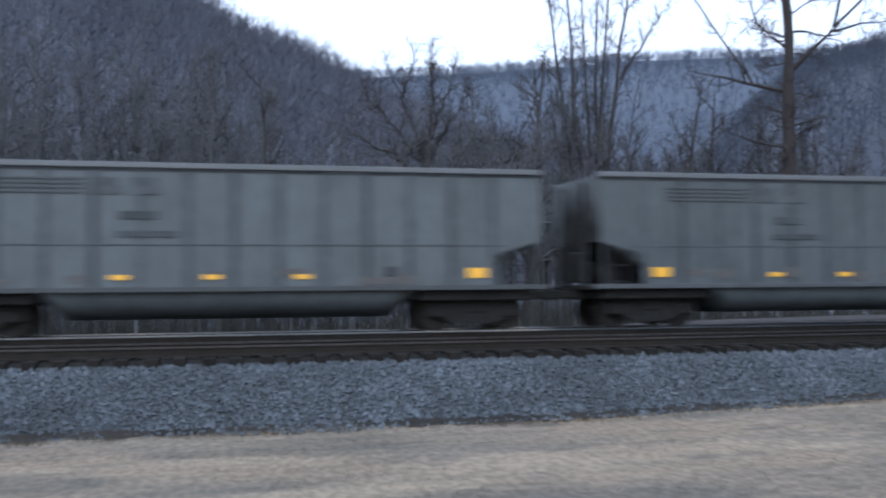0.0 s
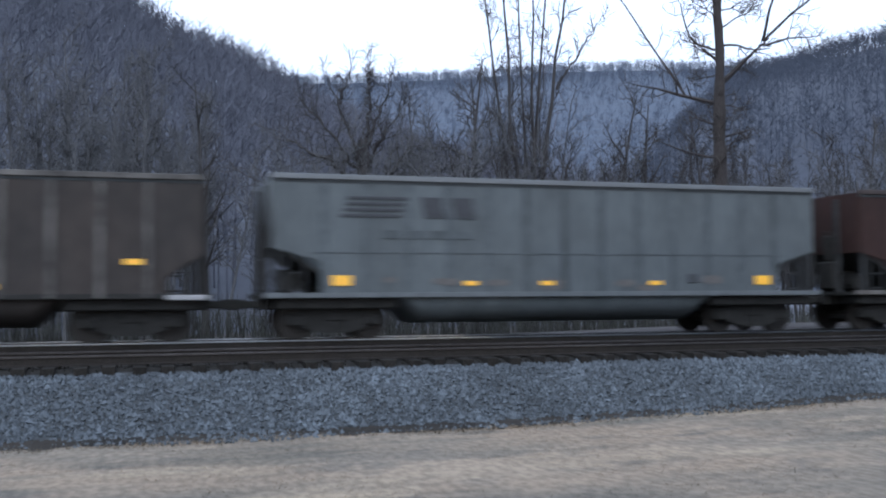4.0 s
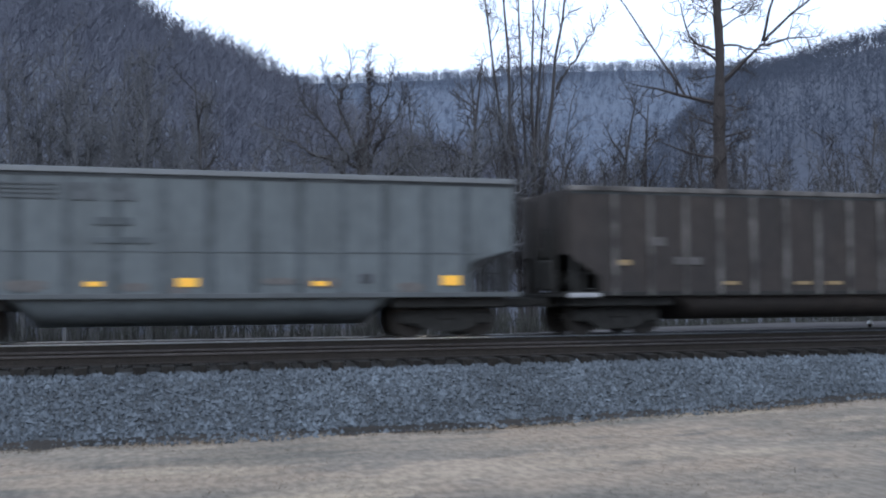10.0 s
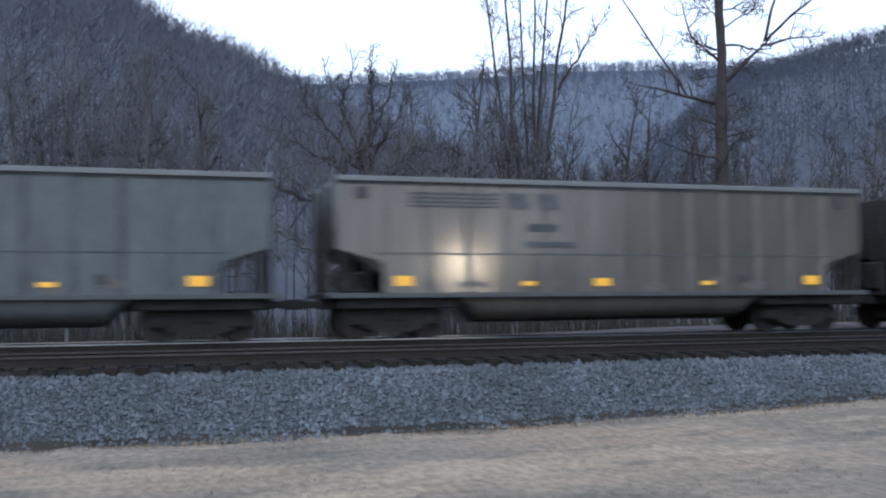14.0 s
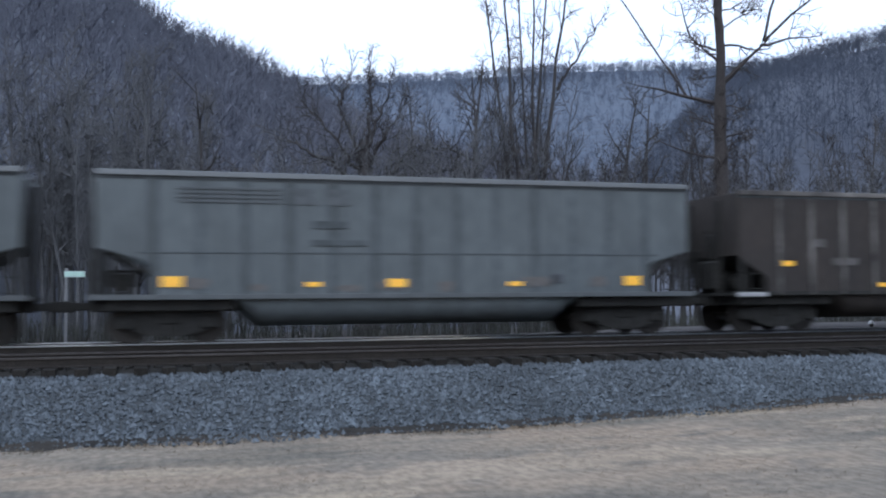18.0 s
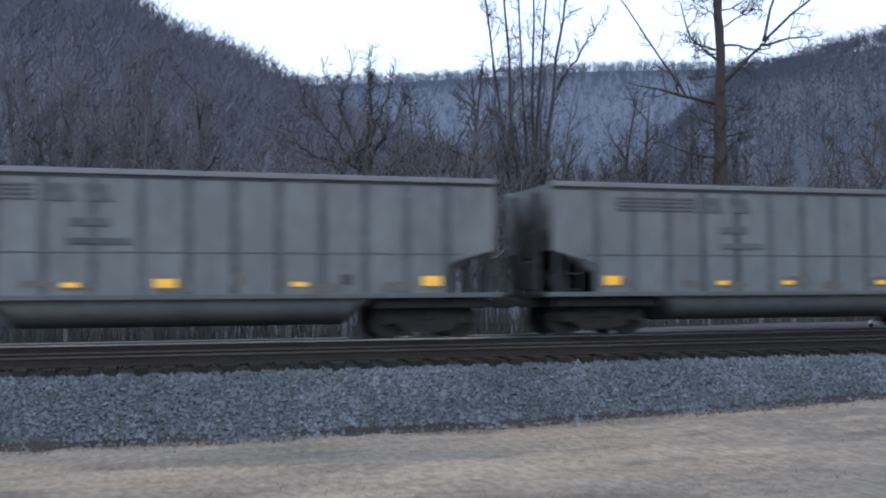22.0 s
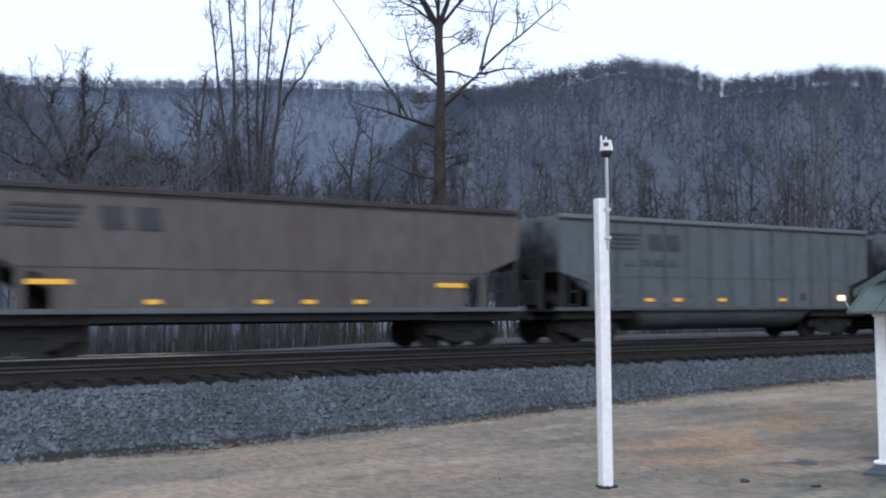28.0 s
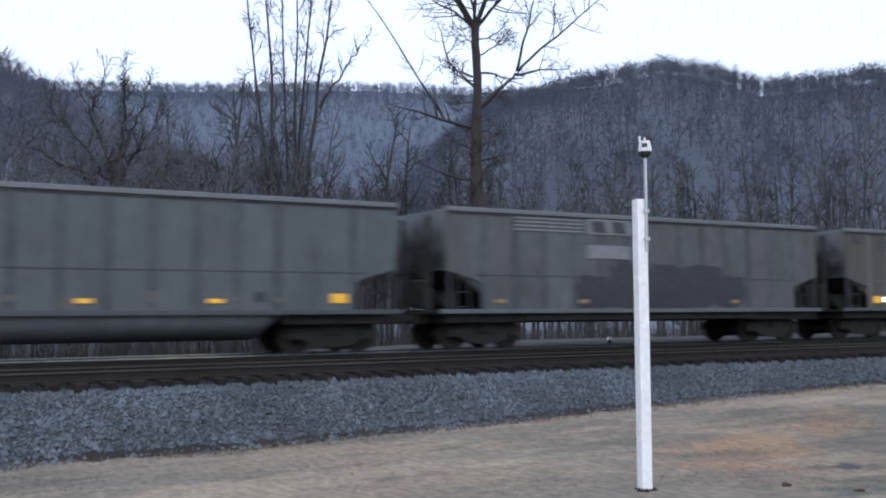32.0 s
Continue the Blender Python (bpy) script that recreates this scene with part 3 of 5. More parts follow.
def frame_mesh():
    pts = [(-1.2, 0.38), (-1.2, 0.62), (-0.95, 0.66), (-0.55, 0.72), (0.55, 0.72), (0.95, 0.66), (1.2, 0.62), (1.2, 0.38), (0.98, 0.36), (0.55, 0.22), (0.3, 0.16), (-0.3, 0.16), (-0.55, 0.22), (-0.98, 0.36)]
    bm = plate(pts, -0.09, 0.09)
    for s in (-1, 1):
        box(bm, s * 0.89 - 0.16, s * 0.89 + 0.16, -0.13, 0.11, 0.33, 0.6, 0.03)
        bmesh.ops.create_cone(bm, cap_ends=True, segments=14, radius1=0.12, radius2=0.1, depth=0.08, matrix=Matrix.Translation((s * 0.89, -0.16, 0.457)) @ Matrix.Rotation(radians(90), 4, "X"))
    return mesh("side_frame", bm, M["under"])


def spring_mesh():
    bm = bmesh.new()
    for k in range(5):
        bmesh.ops.create_cone(bm, cap_ends=True, segments=12, radius1=0.13, radius2=0.10, depth=0.06, matrix=Matrix.Translation((0, 0, 0.24 + k * 0.055)))
    return mesh("spring", bm, M["under"])


WHEEL, FRAME, SPRING = wheel_mesh(), frame_mesh(), spring_mesh()
BOLSTER = mesh("truck", boxes((-0.2, 0.2, -1.15, 1.15, 0.45, 0.75), (-0.14, 0.14, -0.5, 0.5, 0.2, 0.45), (-0.95, -0.72, -0.9, 0.9, 0.3, 0.42), (0.72, 0.95, -0.9, 0.9, 0.3, 0.42), bevel=0.02), M["under"])


def truck(car, x):
    t = part("truck", BOLSTER, None, car, "dark grimy two-axle truck", pose(x, 0, 0))
    for s in (-1, 1):
        part("wheelset", WHEEL, None, t, at=pose(s * 0.89, 0, 0))
        part("side_frame", FRAME, None, t, at=pose(0, s * 1.0, 0, 0, 0, 0 if s < 0 else 180))
        part("spring", SPRING, None, t, at=pose(0, s * 1.0, 0.02))


def tub_mesh(material):
    """The rounded tub between the trucks, with ends that slope up."""
    bm = bmesh.new()
    secs = [(-4.35, 0.05), (-4.0, 0.6), (-3.7, 1.0), (3.7, 1.0), (4.0, 0.6), (4.35, 0.05)]
    rings = []
    for x, k in secs:
        ring = []
        for i in range(17):
            a = math.pi * i / 16
            y, z = -1.5 * math.copysign(abs(math.cos(a)) ** 0.55, math.cos(a)), -0.68 * math.sin(a) ** 0.8 * k
            ring.append(bm.verts.new((x, y, SILL + 0.02 + z)))
        rings.append(ring)
    for a, b in zip(rings, rings[1:]):
        for i in range(16):
            bm.faces.new((a[i], b[i], b[i + 1], a[i + 1]))
    bmesh.ops.recalc_face_normals(bm, faces=bm.faces)
    me = mesh("tub", bm, material)
    for p in me.polygons:
        p.use_smooth = True
    return me


def hopper_mesh():
    """A sloped discharge bay under an open hopper car."""
    bm = bmesh.new()
    top = [bm.verts.new((x, y, SILL)) for x, y in ((-2.1, -1.45), (2.1, -1.45), (2.1, 1.45), (-2.1, 1.45))]
    mid = [bm.verts.new((x, y, 0.55)) for x, y in ((-1.1, -1.4), (1.1, -1.4), (1.1, 1.4), (-1.1, 1.4))]
    low = [bm.verts.new((x, y, 0.40)) for x, y in ((-0.55, -1.25), (0.55, -1.25), (0.55, 1.25), (-0.55, 1.25))]
    for a, b in ((top, mid), (mid, low)):
        for i in range(4):
            bm.faces.new((a[i], a[(i + 1) % 4], b[(i + 1) % 4], b[i]))
    bm.faces.new(low)
    bmesh.ops.recalc_face_normals(bm, faces=bm.faces)
    return mesh("hopper_bay", bm, M["under"])


RIB_X = [1.015 * k for k in range(-6, 7)]


def side_outline(cut, bay=False):
    if bay:      # hopper cars: long sloped ends
        return [(-HALF, TOP - 0.12), (HALF, TOP - 0.12), (HALF, 2.5), (HALF - 1.72, 1.86), (HALF - 1.84, 1.7), (HALF - 1.86, SILL), (-HALF + 1.86, SILL), (-HALF + 1.84, 1.7), (-HALF + 1.72, 1.86), (-HALF, 2.5)]
    if cut:
        return [(-HALF, TOP - 0.12), (HALF, TOP - 0.12), (HALF, 2.16), (HALF - 0.95, 1.9), (HALF - 1.12, 1.8), (HALF - 1.15, SILL), (-HALF + 1.15, SILL), (-HALF + 1.12, 1.8), (-HALF + 0.95, 1.9), (-HALF, 2.16)]
    return [(-HALF, TOP - 0.12), (HALF, TOP - 0.12), (HALF, 2.0), (HALF - 0.8, 1.5), (HALF - 0.85, SILL), (-HALF + 0.85, SILL), (-HALF + 0.8, 1.5), (-HALF, 2.0)]


def ladder(rungs):
    bm = bmesh.new()
    for x in (-0.2, 0.2):
        box(bm, x - 0.02, x + 0.02, -0.02, 0.02, 0, 0.42 * rungs)
    for k in range(rungs):
        bar(bm, (-0.2, 0, 0.2 + 0.4 * k), (0.2, 0, 0.2 + 0.4 * k), 0.014)
    return bm


def brake_wheel():
    bm = bmesh.new()
    for k in range(20):
        a, b = k * math.tau / 20, (k + 1) * math.tau / 20
        bar(bm, (0, 0.26 * math.cos(a), 0.26 * math.sin(a)), (0, 0.26 * math.cos(b), 0.26 * math.sin(b)), 0.018, 5)
    for k in range(4):
        a = k * math.pi / 2
        bar(bm, (0, 0, 0), (0, 0.26 * math.cos(a), 0.26 * math.sin(a)), 0.012, 4)
    return bm


SHARED = {}


def shared(key, build, material):
    if key not in SHARED:
        SHARED[key] = mesh(key[0], build(), material)
    return SHARED[key]


def coal_car(kind, label, category="coal car"):
    """One car at the world's middle, its rails' top at z 0; kind names its build and finish."""
    car = tagged(new("coal_car"), label, category, "cars of the coal train")
    skin = {"grey": "grey", "light": "grey_light", "mid": "grey_mid", "pale": "grey_pale", "stained": "grey_brown", "dark": "dark", "black": "black_steel", "hopper": "dark", "brown": "brown", "spray": "grey_worn"}[kind]
    steel = kind in ("dark", "hopper", "black")
    cut = not steel
    low = 0.1 if steel else 0.0
    bay = kind in ("pale", "stained")
    rim = "black_steel" if kind == "black" else "dark_rib" if steel else "chord_rust" if bay or kind == "brown" else "chord"
    for s in (-1, 1):
        part("side_wall", shared(("side_wall", skin, cut, bay, s), lambda: plate(side_outline(cut, bay), s * SIDE - 0.03, s * SIDE + 0.03), M[skin]), None, car)
        part("top_chord", shared(("top_chord", rim, s), lambda: boxes((-HALF - 0.03, HALF + 0.03, s * SIDE - 0.09, s * SIDE + 0.09, TOP - 0.13, TOP), bevel=0.015), M[rim]), None, car, at=pose(0, 0, -low))
        # thin dark strip just below the top chord
        part("chord_seam", shared(("chord_seam", s), lambda: boxes((-HALF, HALF, s * SIDE - 0.045, s * SIDE + 0.045, TOP - 0.2, TOP - 0.132)), M["dark_line"]), None, car, "dark line under the top chord", at=pose(0, 0, -low))
        part("side_sill", shared(("side_sill", "brown" if kind == "brown" else "hopper" if kind == "hopper" else steel, s), lambda: boxes((-HALF - 0.2, HALF + 0.2, s * SIDE - 0.07, s * SIDE + 0.055, SILL - 0.02, SILL + 0.1), bevel=0.01), M["dark_rib" if kind == "hopper" else "dust" if kind == "brown" else "seam" if cut else "under"]), None, car)
        if cut:
            part("side_crease", shared(("side_crease", kind == "brown", s), lambda: boxes((-HALF + 0.9, HALF - 0.9, s * SIDE - 0.042, s * SIDE + 0.042, 2.035, 2.07), bevel=0.005), M["brown" if kind == "brown" else "rib_grime"]), None, car)
        depth, half = (0.10, 0.06) if steel else (0.037, 0.095)
        rib = shared(("rib", skin, kind), lambda: boxes((-half, half, -depth, depth, SILL + 0.1, TOP - 0.21), bevel=0.01), M["black_steel" if kind == "black" else "dark_rib" if steel else skin if "brown" in skin else "rib_light" if kind == "light" else "rib_grime"])
        for x in RIB_X:
            part("rib", rib, None, car, at=pose(x, s * SIDE, -low if steel else 0))
    for s in (-1, 1):
        e = s * HALF
        part("end_wall", shared(("end_wall", "end_soot" if cut and kind != "brown" else skin, s), lambda: boxes((e - 0.05, e + 0.02, -SIDE + 0.04, SIDE - 0.04, 2.16, TOP - 0.06), bevel=0.01), M["end_soot" if cut and kind != "brown" else skin]), None, car, at=pose(0, 0, -low))

        rise = 0.34 if bay else 0.0

        def slope():
            bm = bmesh.new()
            q = [bm.verts.new(p) for p in ((e - s * 0.06, -SIDE + 0.05, 2.2 + rise), (e - s * 0.06, SIDE - 0.05, 2.2 + rise), (e - s * (2.0 + 2 * rise), SIDE - 0.05, SILL), (e - s * (2.0 + 2 * rise), -SIDE + 0.05, SILL))]
            q2 = [bm.verts.new(v.co + Vector((-s * 0.05, 0, 0.04))) for v in q]
            bm.faces.new(q)
            bm.faces.new(q2[::-1])
            for i in range(4):
                bm.faces.new((q[i], q2[i], q2[(i + 1) % 4], q[(i + 1) % 4]))
            bmesh.ops.recalc_face_normals(bm, faces=bm.faces)
            return bm
        part("slope_sheet", shared(("slope_sheet", s, bay), slope, M["under"]), None, car)
        part("end_platform", shared(("end_platform", s), lambda: boxes((min(e - s * 1.4, e + s * 0.2), max(e - s * 1.4, e + s * 0.2), -1.5, 1.5, 0.98, 1.06), bevel=0.01), M["under"]), None, car)
        for y in (-0.75, 0.75):
            part("end_post", shared(("end_post", s, y, cut), lambda: boxes((e - 0.06 - s * 0.0, e + 0.06, y - 0.07, y + 0.07, 1.06, TOP - 0.2), bevel=0.01), M["end_gear" if cut else "under"]), None, car, at=pose(s * 0.08, 0, -low))
        for y in (-1.0, 1.0):
            part("corner_post", shared(("corner_post", cut), lambda: boxes((-0.05, 0.05, -0.05, 0.05, 1.0, 2.18), bevel=0.01), M["end_gear" if cut else "under"]), None, car, at=pose(e - s * 0.1, y * (SIDE - 0.04), 0))
            part("ladder", shared(("ladder", cut), lambda: ladder(3), M["end_gear" if cut else "under"]), None, car, at=pose(e - s * 0.55, y * (SIDE - 0.06), 0.98))
        part("coupler", shared(("coupler",), lambda: boxes((7.2, 7.85, -0.09, 0.09, 0.76, 0.94), (7.8, 8.07, -0.17, 0.15, 0.72, 0.98), bevel=0.03), M["under"]), None, car, at=pose(0, 0, 0, 0, 0, 0 if s > 0 else 180))
        truck(car, s * 5.75)
    part("center_sill", shared(("center_sill",), lambda: boxes((-7.5, 7.5, -0.3, 0.3, 0.72, 1.04), bevel=0.01), M["under"]), None, car)
    for s in (-1, 1):
        part("body_bolster", shared(("body_bolster", s), lambda: boxes((s * 5.75 - 1.45, s * 5.75 + 1.45, -1.42, 1.42, 0.74, 1.0), bevel=0.03), M["under"]), None, car)
    part("floor", shared(("floor",), lambda: boxes((-6.2, 6.2, -1.55, 1.55, SILL + 0.03, SILL + 0.1)), M["under"]), None, car)
    part("brake_reservoir", shared(("brake_reservoir",), lambda: bar(bmesh.new(), (-6.75, -0.9, 1.36), (-6.75, 0.7, 1.36), 0.24, 14), M["under"]), None, car)
    part("brake_cylinder", shared(("brake_cylinder",), lambda: bar(bmesh.new(), (-7.1, -0.2, 1.5), (-6.4, -0.2, 1.5), 0.2, 12), M["under"]), None, car)
    part("brake_wheel", shared(("brake_wheel",), brake_wheel, M["under"]), None, car, at=pose(-HALF - 0.13, -0.35, 2.55))
    part("brake_box", shared(("brake_box",), lambda: boxes((-HALF - 0.2, -HALF - 0.02, -0.75, 0.05, 1.15, 1.95), (-HALF - 0.16, -HALF - 0.02, -0.5, -0.2, 1.95, 2.7), (-HALF - 0.12, -HALF - 0.02, 0.25, 0.5, 1.2, 2.3), bevel=0.05), M["under"]), None, car)
    if kind in ("grey", "light", "mid", "dark", "black", "brown"):
        part("tub", SHARED.setdefault(("tub", skin), tub_mesh(M[skin])), None, car)
    elif kind == "hopper":
        bay = hopper_mesh()
        for x in (-2.35, 2.35):
            part("hopper_bay", bay, None, car, at=pose(x, 0, 0))
    else:
        part("side_skirt", shared(("side_skirt", skin), lambda: boxes((-4.6, 4.6, -SIDE + 0.1, SIDE - 0.1, SILL - 0.22, SILL)), M["under"]), None, car)
    return car


def mark(car, name, x, z, w, h, material, label=""):
    part(name, shared((name, w, h, material), lambda: boxes((-w / 2, w / 2, -0.008, 0.008, -h / 2, h / 2), bevel=0.004), M[material]), None, car, label, at=pose(x, -SIDE - 0.052, z))


def blob(car, name, x, z, w, h, material, seed, label=""):
    """A flat patch with a wandering outline."""
    r = random.Random(seed)
    pts = []
    for k in range(22):
        a = -k * math.tau / 22
        q = r.uniform(0.82, 1.12)
        pts.append((math.copysign(abs(math.cos(a)) ** 0.6, math.cos(a)) * w / 2 * q, math.copysign(abs(math.sin(a)) ** 0.6, math.sin(a)) * h / 2 * q))
    part(name, shared((name, seed), lambda: plate(pts, -0.006, 0.006), M[material]), None, car, label, at=pose(x, -SIDE - 0.036 - (0.014 if name != "rust_stain" else 0.0) - 0.003 * (seed % 3), z))


def emblem(car, x, z, size, material, bars=4):
    """Four stripes and two slanted blocks, in place of a maker's mark."""
    for k in range(bars):
        mark(car, "emblem_bar", x - 0.9 * size + 0.06 * (1.5 - k), z + (0.21 - 0.14 * k) * size, 1.45 * size, 0.075 * size, material)
    for k, w in ((0, 0.62), (1, 0.62)):
        key = ("emblem_block", k, size, material)
        pts = [(-w / 2 * size, 0.25 * size), (w / 2 * size - 0.1 * size, 0.25 * size), (w / 2 * size, -0.25 * size), (-w / 2 * size + 0.1 * size, -0.25 * size)]
        part("emblem_block", shared(key, lambda: plate(pts, -0.008, 0.008), M[material]), None, car, at=pose(x + (0.55 + 0.78 * k) * size, -SIDE - 0.052, z))


def reflectors(car, small, ends=True, z=1.36, dz=0.0, large=()):
    if ends:
        for x in (-5.69, 5.69):
            mark(car, "end_reflector", x, z + 0.04 + dz, 0.46, 0.24, "yellow", "bright yellow square reflector")
    for x in small:
        mark(car, "reflector", x, z - 0.03, 0.36, 0.11, "yellow", "small yellow reflector strip")
    for x in large:
        mark(car, "reflector", x, z, 0.46, 0.2, "yellow", "square yellow reflector")


def finish(car, kind, n):
    """Markings of car n, as they differ from car to car."""
    r = random.Random(n)
    gap = [-2.5, -0.5, 1.53 if n == -7 else 2.5] + ([-3.75] if n in (21, 25) else [])
    if kind in ("grey", "light", "mid", "pale"):
        if n == 15:
            reflectors(car, [-0.5], ends=False)
            for x in (-5.69, 5.69):
                mark(car, "end_reflector", x, 1.4, 0.46, 0.24, "dull_yellow", "dirt-covered dull yellow reflector")
        elif n in SQUARE:
            reflectors(car, [gap[0], gap[2]], large=[-0.5])
        else:
            reflectors(car, gap)
        if n in BIG:
            emblem(car, -4.0, 3.15, 1.0, "logo")
            for k in range(4):
                mark(car, "stencil_line", -4.5 + 0.6 * k, 2.5, 0.42, 0.2, "rib_grime")
        else:
            for k in range(4):
                mark(car, "emblem_bar", -4.4, 3.52 - 0.1 * k, 2.3, 0.055, "logo_faint")
            for k in range(2):
                part("emblem_block", shared(("emblem_block", "small"), lambda: plate([(-0.32, 0.19), (0.22, 0.19), (0.32, -0.19), (-0.22, -0.19)], -0.006, 0.006), M["logo_faint"]), None, car, at=pose(-2.75 + 0.8 * k, -SIDE - 0.052, 3.37))
            mark(car, "stencil_line", -2.1, 2.72, 0.8, 0.18, "rib_grime")
            mark(car, "stencil_line", -1.9, 2.3, 1.3, 0.14, "rib_grime")
        if kind == "light":
            for x in (-6.7, 6.6):
                mark(car, "corner_plate", x, 3.5, 0.3, 0.28, "logo", "small dark corner plate")
        mark(car, "vent_plate", 3.6, 1.45, 0.55 if kind == "pale" else 0.26, 0.22, "logo")
        if kind == "pale":
            for z in (3.32, 2.82):
                for k in range(3):
                    mark(car, "stencil_block", 4.72 + 0.45 * k, z, 0.36, 0.36, "logo", "faded black block of unreadable lettering")
        for k in range(7):
            blob(car, "rust_stain", -5.0 + 1.55 * k + r.uniform(-0.5, 0.5), 1.33 + r.uniform(-0.12, 0.1), r.uniform(0.3, 0.9), r.uniform(0.12, 0.3), "rust_film", (n + 9) * 10 + k, "faint brownish rust film")
    elif kind in ("dark", "black"):
        for x in (-6.95, 6.95):
            part("corner_step", shared(("corner_step",), lambda: boxes((-0.45, 0.45, -0.06, 0.06, -0.06, 0.06), bevel=0.02), M["placard"]), None, car, "scuffed pale corner step", at=pose(x, -SIDE - 0.04, 1.02))
        if n in (5, 10):
            for x in (-2.75, -0.5, 0.5, 2.9):
                mark(car, "reflector", x, 1.32, 0.5, 0.09, "dull_yellow", "dirt-covered dull yellow reflector")
        else:
            reflectors(car, [-2.8, -0.6, 1.7] if n == 2 else [-2.75, -1.65, 1.6, 2.8], ends=False, z=1.3)
        mark(car, "end_reflector", -5.85, 1.56 if n == 2 else 1.85, 0.42, 0.14, "dull_yellow" if n in (5, 10) else "yellow", "yellow square reflector")
        mark(car, "end_reflector", 4.85 if n == 2 else 5.79, 1.6 if n == 2 else 1.82, 0.4, 0.13, "dull_yellow" if n in (5, 10) else "yellow", "yellow square reflector")
        mark(car, "stencil_line", -4.0, 1.9, 0.8, 0.2, "worn")
        mark(car, "stencil_line", -4.85, 2.4, 0.4, 0.22, "worn")
        blob(car, "worn_patch", 2.7, 1.85, 0.9, 0.5, "worn", n)
        mark(car, "sill_flange", -5.2, 1.075, 3.8, 0.04, "dust", "pale dusty lower flange")
    elif kind == "hopper":
        mark(car, "sill_flange", 0, 1.045, 14.2, 0.07, "dust", "pale dusty lower flange")
        reflectors(car, [-2.56, -0.4, 1.56, 3.7, 5.9], ends=False, z=1.3)
        mark(car, "end_reflector", -5.43, 1.72, 0.5, 0.18, "yellow", "bright yellow square reflector")
        emblem(car, -5.0, 3.2, 0.95, "worn")
        mark(car, "placard", -3.6, 2.35, 0.85, 0.8, "placard", "blank white placard")
        mark(car, "placard", 2.7, 1.95, 0.6, 0.45, "worn", "worn square placard")
        blob(car, "worn_patch", 0.0, 1.4, 1.0, 0.4, "worn", n)
    elif kind == "brown":
        reflectors(car, [-2.8, -0.7, 2.65], ends=False, z=1.3)
        mark(car, "end_reflector", 5.6, 1.42, 0.5, 0.26, "yellow", "bright yellow square reflector")
        mark(car, "placard", 0.5, 3.5, 0.75, 0.36, "placard", "pale square placard")
        mark(car, "placard", 0.4, 1.6, 0.6, 0.34, "placard", "pale square placard")
        mark(car, "stencil_line", 3.6, 1.55, 0.7, 0.28, "placard")
        mark(car, "stencil_line", 4.7, 1.62, 0.6, 0.12, "placard")
    elif kind == "stained":
        reflectors(car, [-3.2, -0.5, 0.75, 2.2], ends=False, z=1.3)
        for x in (-5.5, 5.0):
            mark(car, "end_reflector", x, 1.72, 0.95, 0.12, "yellow", "long yellow reflector strip")
        emblem(car, -4.7, 3.2, 1.05, "logo")
    elif kind == "spray":
        for x in (-5.6, -2.7, -0.2, 0.8, 3.4):
            mark(car, "reflector", x, 1.33, 0.36, 0.11, "dull_yellow", "dirt-covered dull yellow reflector")
        for k in range(4):
            mark(car, "emblem_bar", -3.9, 3.68 - 0.11 * k, 2.4, 0.05, "pale_panel")
        mark(car, "emblem_panel", -1.7, 3.52, 1.7, 0.45, "pale_panel", "faded pale panel with dark shapes")
        mark(car, "emblem_panel", -1.75, 2.78, 1.6, 0.4, "pale_panel", "faded pale panel")
        for k in range(2):
            part("emblem_block", shared(("emblem_block", "spray"), lambda: plate([(-0.3, 0.17), (0.2, 0.17), (0.3, -0.17), (-0.2, -0.17)], -0.006, 0.006), M["logo"]), None, car, at=pose(-2.1 + 0.75 * k, -SIDE - 0.068, 3.52))
        for k, (x, z, w, h) in enumerate(((-2.3, 1.6, 1.5, 0.95), (-0.9, 1.85, 1.7, 1.35), (0.55, 1.75, 1.9, 1.4), (2.0, 1.8, 1.8, 1.3), (3.3, 1.65, 1.3, 1.05), (-0.1, 1.4, 4.2, 0.6))):
            blob(car, "sprayed_patch", x, z, w, h, "graffiti", 90 + k, "dark spray-painted patch")


SQUARE = {1, 4, 9, 13, 17}
DARK, BIG = {-3, 2, 5, 10, 14}, {-4, -2, 0, 7, 12, 19, 21, 22, 25, 26, 27, 28}
KIND = {n: "dark" for n in DARK}
KIND.update({10: "black", 1: "mid", 17: "mid", 18: "mid", -1: "brown", 3: "hopper", 9: "light", 11: "light", 23: "pale", 24: "stained", 29: "spray", 30: "light"})
LABELS = {"mid": "scoured light grey aluminium coal gondola with a rounded tub", "grey": "weathered grey aluminium coal gondola with a rounded tub", "light": "pale clean aluminium coal gondola with a rounded tub", "pale": "chalky white aluminium open hopper car with a dark rim", "dark": "grimy black ribbed steel coal gondola on the far track",
          "black": "sooty black steel coal gondola with hardly visible ribs", "hopper": "black ribbed open hopper car with white placards", "brown": "oxide-brown smooth-sided coal gondola with pale placards", "stained": "rust-stained aluminium open hopper car with faded stripes",
          "spray": "dull grey coal gondola with dark spray-painted patches"}
CAR_LENGTH, LONG = 16.15, 20     # one car of the train is a metre longer
MOVED = [(0.0, -106.3), (1.0, -88.38), (3.0, -52.85), (6.0, 0.0), (10.0, 70.4), (13.0, 123.35), (14.0, 141.0), (17.0, 193.4), (21.0, 263.5), (23.0, 298.35), (24.0, 316.05), (25.0, 333.4), (28.0, 385.85), (28.5, 394.8), (29.0, 403.45), (30.0, 420.95), (32.0, 455.6)]
TRAIN = []


